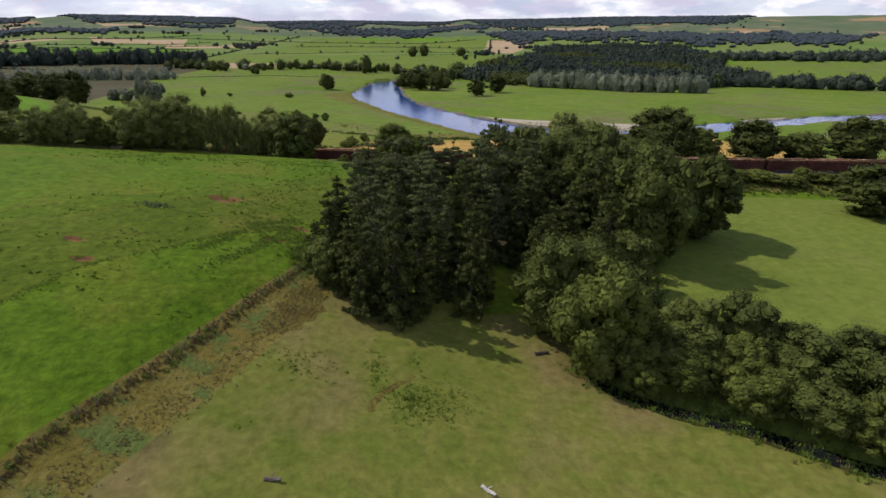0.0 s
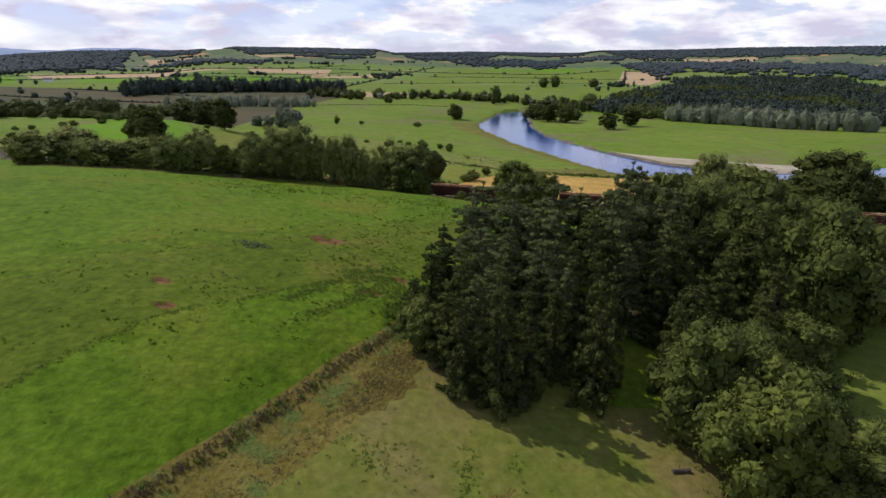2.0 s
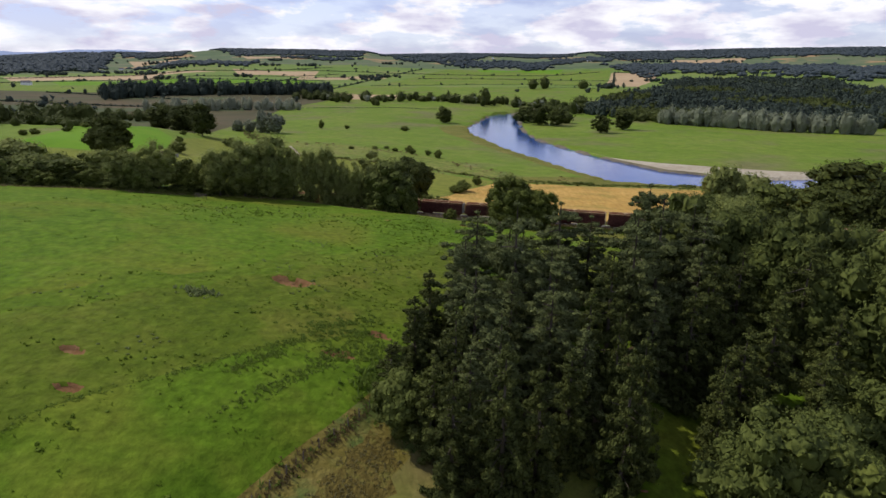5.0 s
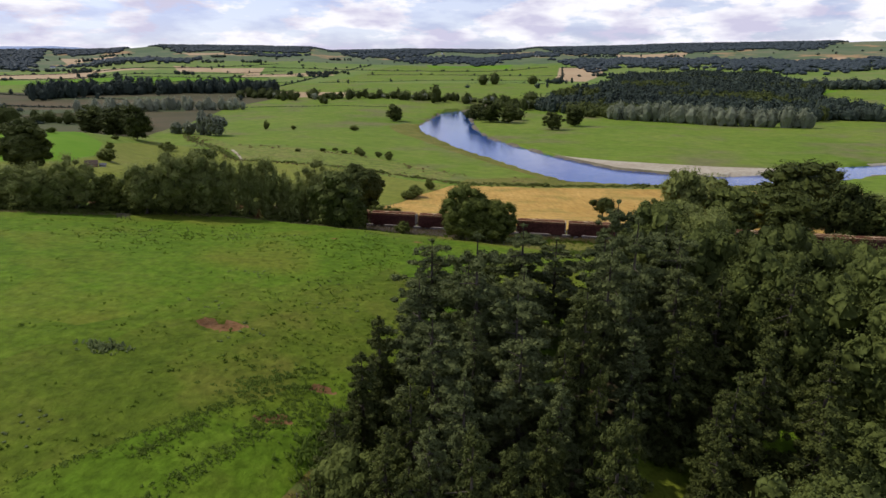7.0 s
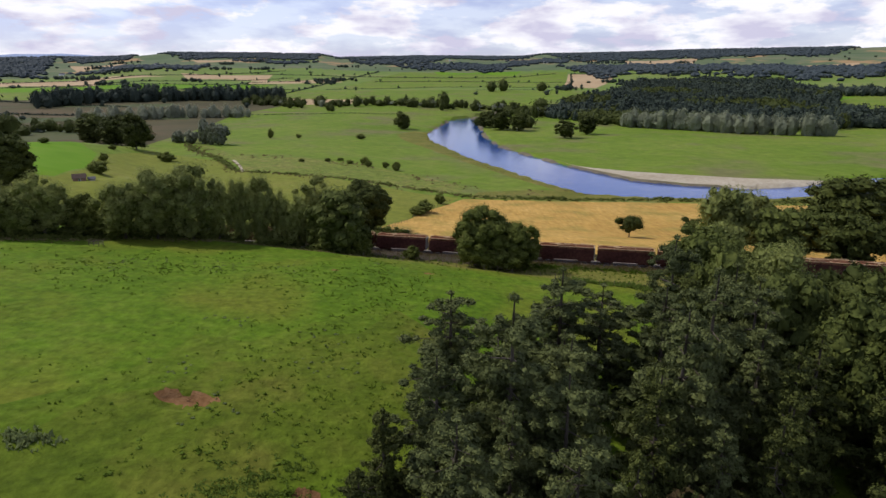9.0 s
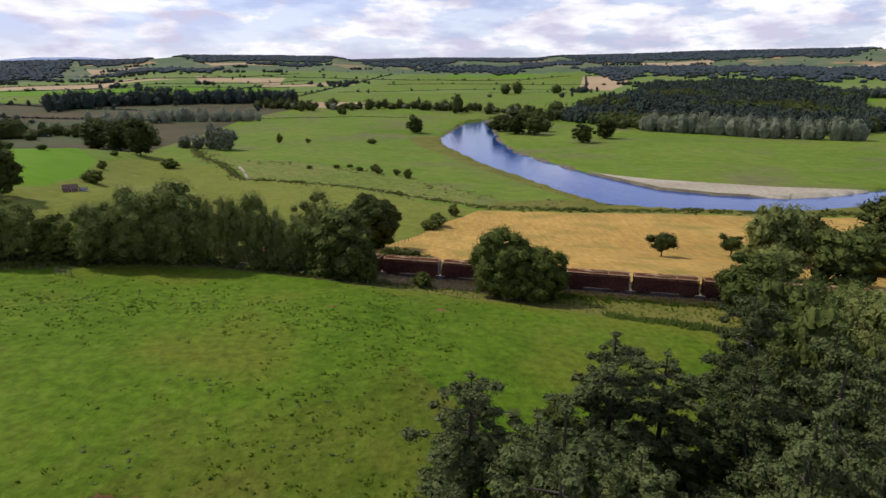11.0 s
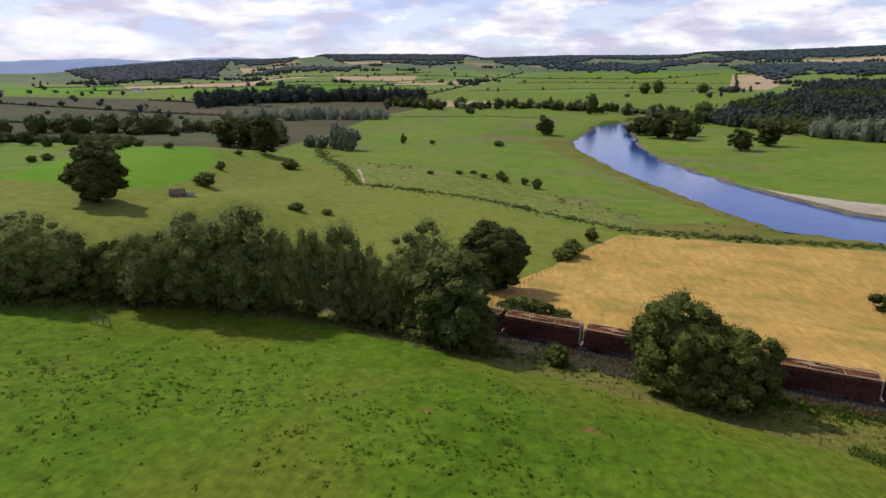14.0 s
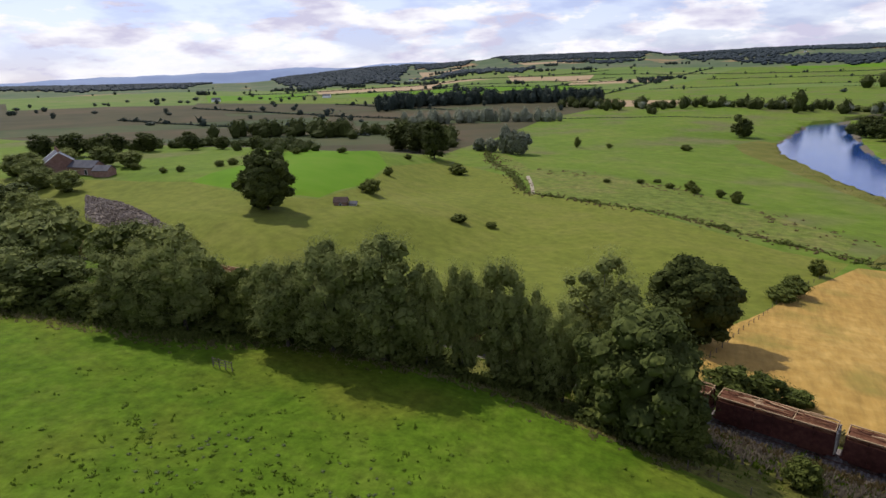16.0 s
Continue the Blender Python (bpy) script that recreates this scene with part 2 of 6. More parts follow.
# far trees lifted towards blue-grey in colour for the haze of distance
M_WOOD = leaf_material("far_woodland", (0.028, 0.042, 0.034), (0.066, 0.08, 0.052), 0.05)
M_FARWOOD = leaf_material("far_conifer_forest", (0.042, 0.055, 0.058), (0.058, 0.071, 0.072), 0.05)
M_BRACKEN = leaf_material("dead_bracken", (0.095, 0.07, 0.028), (0.22, 0.165, 0.075), 0.25)
M_THISTLE = leaf_material("thistle_leaves", (0.08, 0.12, 0.04), (0.22, 0.25, 0.1), 0.45)
M_TUSSOCK = leaf_material("tussock_grass", (0.06, 0.105, 0.01), (0.135, 0.19, 0.02), 0.3)
M_HERB = leaf_material("seeding_willowherb", (0.14, 0.115, 0.075), (0.3, 0.25, 0.19), 0.45)
M_WEED = leaf_material("rank_weeds", (0.085, 0.14, 0.02), (0.19, 0.25, 0.05), 0.5)
M_DRY = leaf_material("dry_grass", (0.14, 0.125, 0.045), (0.28, 0.24, 0.11), 0.45)
M_LOG = material("conifer_logs", [(0.12, 0.05, 0.03), (0.2, 0.09, 0.05), (0.32, 0.17, 0.09)], (1.5, 0.2), bump=0.02)
M_LOGEND = material("cut_log_ends", [(0.4, 0.26, 0.14), (0.5, 0.34, 0.19), (0.58, 0.42, 0.25)], (4, 0.4))
M_WAGON = material("rusty_wagon_steel", [(0.05, 0.02, 0.016), (0.085, 0.032, 0.025), (0.12, 0.05, 0.035)], (2, 0.3), rough=0.6)
M_PALE = material("weathered_pale_paint", [(0.36, 0.33, 0.28), (0.46, 0.43, 0.37), (0.54, 0.51, 0.45)], (3, 0.4))
M_RAIL = material("rail_steel", [(0.1, 0.06, 0.045), (0.14, 0.09, 0.07), (0.2, 0.16, 0.14)], (3, 0.4), rough=0.45)
M_CONCRETE = material("sleeper_concrete", [(0.2, 0.18, 0.16), (0.26, 0.24, 0.21), (0.3, 0.28, 0.25)], (3, 0.5))
M_POST = material("weathered_post", [(0.1, 0.08, 0.06), (0.16, 0.13, 0.1), (0.22, 0.19, 0.15)], (6, 1))
M_STONE = material("red_sandstone", [(0.2, 0.11, 0.08), (0.27, 0.16, 0.12), (0.34, 0.22, 0.17)], (1.5, 0.2), bump=0.04)
M_SLATE = material("slate_roof", [(0.07, 0.07, 0.08), (0.1, 0.1, 0.11), (0.14, 0.13, 0.13)], (2, 0.3), rough=0.6)
M_WHITE = material("white_paint", [(0.7, 0.7, 0.68), (0.78, 0.78, 0.76), (0.82, 0.82, 0.8)], (2, 0.4), rough=0.6)
M_TILE = material("brown_tiles", [(0.085, 0.06, 0.048), (0.12, 0.084, 0.066), (0.15, 0.108, 0.086)], (2, 0.3))
M_PANE = material("window_glass", [(0.02, 0.025, 0.03), (0.03, 0.035, 0.04), (0.04, 0.045, 0.05)], rough=0.08, spec=0.8)
M_ROCK = material("pale_rubble", [(0.13, 0.1, 0.075), (0.21, 0.17, 0.13), (0.32, 0.27, 0.22)], (1.2, 0.2), bump=0.08)

M_BROOK = material("brook_water", [(0.008, 0.01, 0.01), (0.012, 0.014, 0.014), (0.016, 0.018, 0.016)], rough=0.08, bump=0.02, bump_scale=1.5, spec=0.5)

M_WATER = bpy.data.materials.new("river_water")
M_WATER.use_nodes = True
_n, _l = M_WATER.node_tree.nodes, M_WATER.node_tree.links
_p = _n["Principled BSDF"]
# reflected blue of the sky put into the water's base colour
_p.inputs["Base Color"].default_value = (0.016, 0.06, 0.22, 1)
_p.inputs["Roughness"].default_value, _p.inputs["IOR"].default_value = 0.06, 1.33
_at, _t, _b = _n.new("ShaderNodeTexCoord"), _n.new("ShaderNodeTexNoise"), _n.new("ShaderNodeBump")
_t.inputs["Scale"].default_value, _t.inputs["Detail"].default_value = 0.5, 4
_l.new(_at.outputs["Object"], _t.inputs["Vector"]); _l.new(_t.outputs[0], _b.inputs["Height"])
_b.inputs["Strength"].default_value, _b.inputs["Distance"].default_value = 0.8, 0.1
_l.new(_b.outputs[0], _p.inputs["Normal"])


# bluish haze of distance put into the hills' base colour
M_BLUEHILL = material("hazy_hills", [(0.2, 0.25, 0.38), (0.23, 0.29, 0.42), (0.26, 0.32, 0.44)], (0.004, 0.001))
# ---- the lie of the land ----
def smooth(a):
    a = np.clip(a, 0.0, 1.0)
    return a * a * (3 - 2 * a)


TRACK_X = np.array([-1500, -420, -155, -72, -9, 30, 66, 95, 126, 155, 200, 300, 1500.0])
TRACK_Y = np.array([330, 232, 207.5, 203, 190.5, 180.3, 171.2, 163.2, 155.8, 150.5, 142.5, 127, -20.0])
TRACK_S = np.gradient(TRACK_Y, TRACK_X)
RAIL_BED = -16.9
WATER = -31.0
RIVER_LEFT = [(120, 1010), (45, 885), (11, 680), (12, 612), (35, 496), (51, 440), (63, 400), (74, 367),
              (84, 342), (107, 330), (160, 320), (215, 332), (300, 362), (390, 392), (560, 400), (1000, 480)]
RIVER_RIGHT = [(160, 1010), (88, 920), (69, 641), (72, 554), (82, 508), (103, 435), (113, 410), (126, 380),
               (147, 365), (180, 352), (212, 360), (262, 384), (310, 396), (390, 424), (560, 440), (1000, 525)]


def track_y(x):
    x = np.asarray(x, float)
    k = np.clip(np.searchsorted(TRACK_X, x) - 1, 0, len(TRACK_X) - 2)
    w = TRACK_X[k + 1] - TRACK_X[k]
    u = np.clip((x - TRACK_X[k]) / w, 0, 1)
    return ((2 * u**3 - 3 * u**2 + 1) * TRACK_Y[k] + (u**3 - 2 * u**2 + u) * w * TRACK_S[k]
            + (3 * u**2 - 2 * u**3) * TRACK_Y[k + 1] + (u**3 - u**2) * w * TRACK_S[k + 1])


def line_distance(x, y, line):
    best = np.full(np.shape(x), 1e9)
    for (ax, ay), (bx, by) in zip(line, line[1:]):
        dx, dy = bx - ax, by - ay
        u = np.clip(((x - ax) * dx + (y - ay) * dy) / (dx * dx + dy * dy), 0, 1)
        best = np.minimum(best, np.hypot(x - ax - u * dx, y - ay - u * dy))
    return best


def inside(x, y, ring):
    x, y = np.asarray(x, float), np.asarray(y, float)
    odd = np.zeros(np.shape(x), bool)
    for (ax, ay), (bx, by) in zip(ring, ring[1:] + ring[:1]):
        if ay != by:
            odd ^= ((ay > y) != (by > y)) & (x < ax + (y - ay) * (bx - ax) / (by - ay))
    return odd


RIVER = RIVER_LEFT + RIVER_RIGHT[::-1]
FENCE = [(-33.6, 25.5), (-31.7, 31.4), (-29.4, 35.6), (-26, 41.5), (-21.9, 48.7), (-18.4, 55.4), (-15.4, 61.6), (-10.8, 69.8), (-8, 75.2)]
BROOK = [(203, -46), (114.5, -3.5), (82, 16), (66, 22.5), (58, 29), (50, 36.5), (42.5, 41.5), (36, 46.5), (33.5, 51.5), (47.6, 61.2), (53.9, 73.5), (58.7, 85.8), (62.2, 100.9), (70.5, 113.7), (83.5, 130.2)]


# spot heights of the near hill and its brook valley, 40 m apart along x and 42.4 m along y
HILL = np.array([
    [-19.7, -21.0, -22.3, -23.6, -24.8, -25.5, -25.5, -24.7, -23.6, -22.4],
    [-14.6, -16.0, -17.3, -19.1, -22.1, -24.2, -24.5, -23.7, -22.5, -21.3],
    [-9.6, -10.8, -11.9, -13.7, -19.4, -23.5, -23.8, -22.6, -21.4, -20.3],
    [-4.8, -5.6, -6.0, -7.3, -16.1, -23.1, -23.4, -21.7, -20.6, -19.8],
    [-1.4, -1.3, -1.3, -2.1, -7.8, -17.8, -21.8, -20.9, -20.2, -19.8],
    [-1.1, 0.1, 0.0, -4.3, -6.7, -10.9, -17.9, -19.9, -20.2, -20.3],
    [-5.7, -5.7, -5.6, -8.4, -12.1, -14.3, -18.3, -20.1, -20.8, -21.1],
    [-12.4, -13.7, -14.5, -15.9, -18.4, -19.8, -20.8, -21.4, -21.7, -22.0],
])


def weights(u):
    return [(1 - u) ** 3 / 6, (3 * u**3 - 6 * u * u + 4) / 6, (-3 * u**3 + 3 * u * u + 3 * u + 1) / 6, u**3 / 6]


def hill(x, y):
    x, y = np.clip(x, -140, 140), np.clip(y, -40, 172)
    p, q = np.clip((x + 140) / 40, 0, 6.999), np.clip((y + 40) / 42.4, 0, 4.999)
    i, j = np.floor(p).astype(int), np.floor(q).astype(int)
    z = sum(a * b * HILL[j + m, i + n] for m, a in enumerate(weights(q - j)) for n, b in enumerate(weights(p - i)))
    # the paddock lies below the pasture along the fence
    off = ((x + 25.5) * 28.5 - (y - 45) * 14.8) / 32.1
    return z + (-1.22) * np.tanh(off / 5) / (1 + np.exp(np.clip((y - 82) / 8, -30, 30)))


def far_land(x, y):
    r = np.hypot(x, y - 60)
    side = np.degrees(np.arctan2(x, y - 60))
    crest = np.interp(side, [-100, -62, -50, -42.5, -40, -34, -30, -27, -25, -21, -14, -8.6, -7, 0, 9.5, 11.5, 18, 24, 31, 60, 100],
                      [60, 62, 60, 62, 86, 124, 140, 141, 147, 174, 179, 177, 158, 172, 170, 186, 192, 204, 206, 212, 180])
    left = smooth((-side - 23) / 6)
    foot = 40 - 15 * left
    z = np.where(r < 2000, np.interp(r, [0, 650, 900, 1400], [0, 0, 3, 15]) + (foot - 15) * np.clip((r - 1400) / 600, 0, 1), foot)
    rise = np.interp(r, [2000, 2600, 3400, 3900, 4200, 6000], [0, 0.28, 0.7, 1, 1, 0.3]) * (1 - left) + np.interp(r, [2550, 3900, 4200, 6000], [0, 1, 1, 0.3]) * left
    z = z + (crest - foot) * rise
    roll = 7 * np.sin(x / 410 + 1.3) * np.sin(y / 530 + 0.4) + 4 * np.sin(x / 173 + y / 260)
    return z + roll * smooth((r - 1100) / 1200) * smooth((3900 - r) / 600)


def valley(x, y):
    away = line_distance(x, y, RIVER_LEFT)
    beyond = inside(x, y, RIVER_RIGHT + [(3000, 525), (3000, 1010)])
    low = np.where(beyond, -29.9 + 3.4 * smooth(away / 220), -30.1 + 6.6 * smooth(away / 150))
    knoll = 17 * smooth((-70 - x) / 54) * smooth((378 + 2.0 * np.clip(-x - 128, 0, 65) - y) / 165) * smooth((900 + x) / 400) * (1 - 0.23 * smooth((285 - y) / 45))
    return low + knoll + far_land(x, y)


def land(x, y):
    x, y = np.asarray(x, float), np.asarray(y, float)
    s = y - track_y(x)
    front = smooth((s + 25) / 21.5)
    back = smooth((s - 3.5) / (70 - 42 * smooth((-75 - x) / 40)))  # steep above the cutting in the west
    z = np.where(s < 0, hill(x, y) * (1 - front) + RAIL_BED * front, RAIL_BED * (1 - back) + valley(x, y) * back)
    ripple = 0.13 * np.sin(x / 3.1 + 2 * np.sin(y / 5.6)) * np.sin(y / 4.1 + 1.5 * np.sin(x / 6.6)) + 0.2 * np.sin(x / 14 + y / 19)
    z = z + ripple * smooth((np.abs(s) - 4) / 8)
    brook = line_distance(x, y, BROOK)
    z = z - 1.6 * smooth((3.4 - brook) / 2.4)
    return np.where(inside(x, y, RIVER), WATER - 1.2, z)


def ground_z(x, y):
    return float(land(np.array([x]), np.array([y]))[0])


# ---- ground: one sheet, cut along the field edges ----
def part(name, data, mat, parent=None, label=""):
    """Links a bmesh or a mesh as one object under a thing."""
    if isinstance(data, bmesh.types.BMesh):
        me = bpy.data.meshes.new(name)
        data.to_mesh(me)
        data.free()
    else:
        me = data
    for m in (mat if isinstance(mat, (list, tuple)) else [mat]):
        me.materials.append(m)
    ob = new(name, me)
    if parent:
        ob.parent = parent
    return tagged(ob, label) if label else ob


def mesh_of(name, verts, faces, smooth_faces=False):
    me = bpy.data.meshes.new(name)
    me.from_pydata(verts if isinstance(verts, list) else verts.tolist(), [], faces if isinstance(faces, list) else faces.tolist())
    if smooth_faces:
        me.polygons.foreach_set("use_smooth", [True] * len(me.polygons))
    return me


def strip(x0, x1, near, far, step=12):
    """A ring along the railway between two distances from its middle."""
    xs = np.arange(x0, x1 + 1, step)
    y = track_y(xs)
    return [(a, b + near) for a, b in zip(xs, y)] + [(a, b + far) for a, b in zip(xs[::-1], y[::-1])]


def arc(a0, a1, r0, r1):
    """A far field between two bearings in degrees and two distances."""
    ring = [(a0, r0), (a0 + (a1 - a0) * 0.5, r0 * 1.02), (a1, r0 * 0.98), (a1 + 0.6, r1), (a0 + (a1 - a0) * 0.4, r1 * 0.985), (a0 - 0.4, r1 * 1.01)]
    return [(r * math.sin(radians(a)), 60 + r * math.cos(radians(a))) for a, r in ring]


# worn ground on the slope of the pasture, above the ditch
WORN = [(-74, 50), (-66, 60), (-62, 66), (-57, 70), (-53, 80), (-47, 82), (-42, 90), (-36, 92), (-33, 99), (-28, 102), (-24, 109), (-19, 110), (-14, 119), (-8, 121), (-3, 131), (4, 122), (-2, 96), (-10, 91), (-16.2, 84.2), (-22.6, 79.6), (-31.8, 70), (-39.5, 62.2), (-43.8, 52.6), (-46.8, 44.8)]
REGIONS = [
    (M_GRAZED, [(a - 3 - 2 * math.sin(a), b + 5 + 2 * math.sin(b)) for a, b in WORN[:15]] + WORN[15:]),
    (M_WORN, WORN),
    (M_PADDOCK, [(-75, -75), (-36, 18)] + FENCE + [(15, 76), (30, 76), (44, 84), (90, 60), (260, 57), (190, -75)]),
    (M_RIGHTFIELD, BROOK[1:] + [(110, 136), (230, 110), (240, 20)]),
    (M_PASTURE, [(16.2, 65.8), (32, 67.9), (37.3, 77.8), (32.9, 84.2), (22, 82.7), (18.6, 76.2)]),
    (M_LITTER, [(1.2, 76.7), (7.6, 73.1), (13.2, 72.2), (17.9, 75.5), (23.2, 84.4), (32.6, 85.8), (39.9, 89.3), (46.6, 96.8), (48.5, 109.8), (44.2, 109.6), (37.4, 105.4), (30.7, 100.9), (26.4, 96.6), (19.8, 94.2), (11.7, 96.1), (6.6, 95), (2.6, 89.5)]),
    (M_BANK, [(a - 1.2, b + 0.7) for a, b in FENCE] + [(a + 6, b - 3.8) for a, b in FENCE[::-1]]),
    (M_TURNED, [(-12.8, 55.6), (-13.9, 57.1), (-13.4, 59.1), (-12.4, 60.1), (-12.1, 62.4), (-10.4, 64.3), (-10.2, 66.8), (-9, 68.3), (-8.5, 70.4), (-7.3, 69.7), (-5.9, 70.3), (-5.7, 67.9), (-4.8, 66.6), (-5.5, 64.5), (-4.7, 62.7), (-6.1, 61.5), (-6.3, 59.8), (-8, 58.7), (-8.2, 57), (-9.6, 56.6), (-10.7, 55.4)]),
    (M_TURNED, [(0.4, 40.3), (0.5, 41.6), (0.8, 42.8), (1.6, 43.8), (2.4, 45), (3.4, 45.8), (4.5, 46.9), (5.7, 47.4), (6.8, 48.8), (7.2, 48.3), (6.3, 46.9), (5, 46.2), (4.1, 45), (2.8, 44.2), (2.1, 42.7), (1.4, 41.8), (1.1, 40.4)]),
    (M_OLIVE, [(-312.4, 254.1), (-191.3, 268.9), (-153.5, 260.1), (-134.8, 270.2), (-140.5, 305.2), (-167.3, 371.1), (-179.9, 460.2), (-119.1, 409.5), (-95.9, 368.8),
               (-58.5, 360.3), (-23.3, 337.5), (2.3, 316.9), (19.7, 313.2), (-14.6, 205), (-70, 209), (-120, 213), (-222.7, 224)]),
    (M_BRIGHT, [(-191.3, 268.9), (-206.7, 330.8), (-296.7, 518.6), (-167.5, 367), (-143.5, 309.9), (-135.7, 272), (-155.3, 262.7)]),
    (M_MEADOW, [(-312.2, 272.6), (-371.2, 523), (-264.3, 510.7), (-296.7, 518.6), (-206.7, 330.8), (-194.1, 273.4)]),
    (M_WHEAT, [(-15, 199.5), (-16.1, 216.2), (-9, 237.3), (3.9, 272), (21.4, 309.5), (56.9, 311.6), (101.4, 314.4), (156.1, 304.4), (216.6, 306.9), (207.3, 180.4), (122.7, 175.7), (57.4, 179.1), (25.2, 183.5), (-2.2, 192.8)]),
    (M_ROCK, [(-219.5, 246.6), (-194.2, 242.5), (-156.1, 228.9), (-150.7, 223.0), (-175.5, 225.4), (-193.6, 228.7)]),
    (M_RUSHY, [(-204, 581), (-117, 437), (-75, 434), (-33, 412), (-3, 380), (25, 346), (21, 329), (-7, 331), (-34, 348), (-59, 358), (-89, 364), (-120, 425), (-170, 513)]),
    (M_SAND, [(-112.8, 415.5), (-103, 392.9), (-93.5, 367.2), (-91.8, 367), (-101.2, 393), (-111, 416)]),
    # the ring and strips where cloud shade is laid on as field colour
    (M_SHADEFIELD, [(-192.5, 376.7), (-205, 589.4), (-231.9, 839.2), (-210.4, 1005.8), (-304.8, 1218.1), (-462.9, 1095.8), (-900, 1060), (-1500, 1050), (-1600, 620), (-760, 400), (-397.3, 352)]),
    (M_SHADEGRASS, arc(-50, -27, 560, 690)), (M_SHADEGRASS, arc(-60, -36, 800, 930)), (M_SHADEGRASS, arc(-44, -22, 1010, 1060)), (M_SHADEGRASS, arc(-33, -20.5, 760, 830)),
    (M_STUBBLE, [(-273.8, 1209.2), (-114.6, 1195), (-107.8, 1079), (-223.2, 1031.7)]),
    (M_MEADOW, [(-220.8, 1569.3), (70.1, 1679.7), (373.3, 1634.2), (589.5, 2471), (-50.3, 2644.9)]),
    (M_STUBBLE, [(566.1, 2361.5), (710.7, 2254.3), (457.2, 1612.3), (376.9, 1633.4)]),
    (M_STUBBLE, [(-1034.3, 1510.4), (-766.9, 1996.6), (-939.4, 2013.4), (-1103.9, 1700.3)]),
    (M_STUBBLE, [(-494.7, 1946.3), (-270.9, 2119.8), (-223.6, 1956.3), (-471.6, 1807.5)]),
    (M_BRIGHT, [(-771.8, 1369.7), (-413.5, 1520.5), (-381.2, 1763.7), (-845.9, 1548.6)]),
    (M_MEADOW, [(-1318.7, 1127.8), (-911.6, 1245.5), (-973.5, 1474.5), (-1310.6, 1367.5)]),
    (M_BRIGHT, [(485.4, 1138.6), (715.8, 1068.9), (854.4, 1216), (610.6, 1301.3)]),
    (M_STUBBLE, [(1018, 2202), (1531.5, 2128.5), (1645.4, 2322.4), (1095.5, 2320.1)]),
    (M_STUBBLE, arc(-37, -27, 1750, 2050)), (M_STUBBLE, arc(-20, -13.5, 2000, 2250)), (M_BRIGHT, arc(-34, -22, 1480, 1680)), (M_BRIGHT, arc(-46, -38.5, 1500, 1900)),
    (M_FARGREEN, arc(-60, -47, 1400, 1800)), (M_STUBBLE, arc(-19, -14, 3000, 3250)), (M_FARGREEN, arc(-13, -9, 3150, 3450)), (M_STUBBLE, arc(-28, -25, 2850, 3200)), (M_BRIGHT, arc(2, 9, 2450, 2620)), (M_STUBBLE, arc(19, 24, 2800, 3200)), (M_BRIGHT, arc(27, 34, 1250, 1600)),
    (M_SAND, [(94.2, 467.7), (103.6, 433.9), (113.5, 409.6), (126.4, 379.8), (149.1, 364.3), (177.4, 348.9), (208.8, 356.1), (250.1, 370), (217.3, 374.8), (188.8, 378.8), (161, 389.3), (131.9, 404.2), (105.2, 430.6)]),
    (M_SAND, [(292.7, 393.1), (334.4, 393.8), (402, 414.2), (402.1, 425.4), (338.6, 406.6)]),
    (M_ROUGH, [(-2, 700), (-20, 650), (-12, 600), (10, 530), (32, 455), (52, 398), (72, 346), (84, 334)] + [(a + 2, b) for a, b in RIVER_LEFT[8:1:-1]]),
    (M_ROUGH, [(23.7, 313), (57, 314), (101.6, 317), (153, 307), (215, 309), (215, 334), (160, 322), (107, 332), (84, 344), (62, 347), (30, 330)]),
    (M_BED, RIVER),
    (M_ROUGH, strip(-100, 260, -18, -3.4)),
    (M_ROUGH, strip(-400, 300, 3.4, 7)),
    (M_BALLAST, strip(-700, 700, -2.9, 2.9)),
    (M_BED, [(a - 0.5, b - 1.0) for a, b in BROOK] + [(a + 0.5, b + 1.0) for a, b in BROOK[::-1]]),
]


def grid_lines(*runs):
    return np.unique(np.concatenate([np.arange(a, b, s) for a, b, s in runs]).round(2))


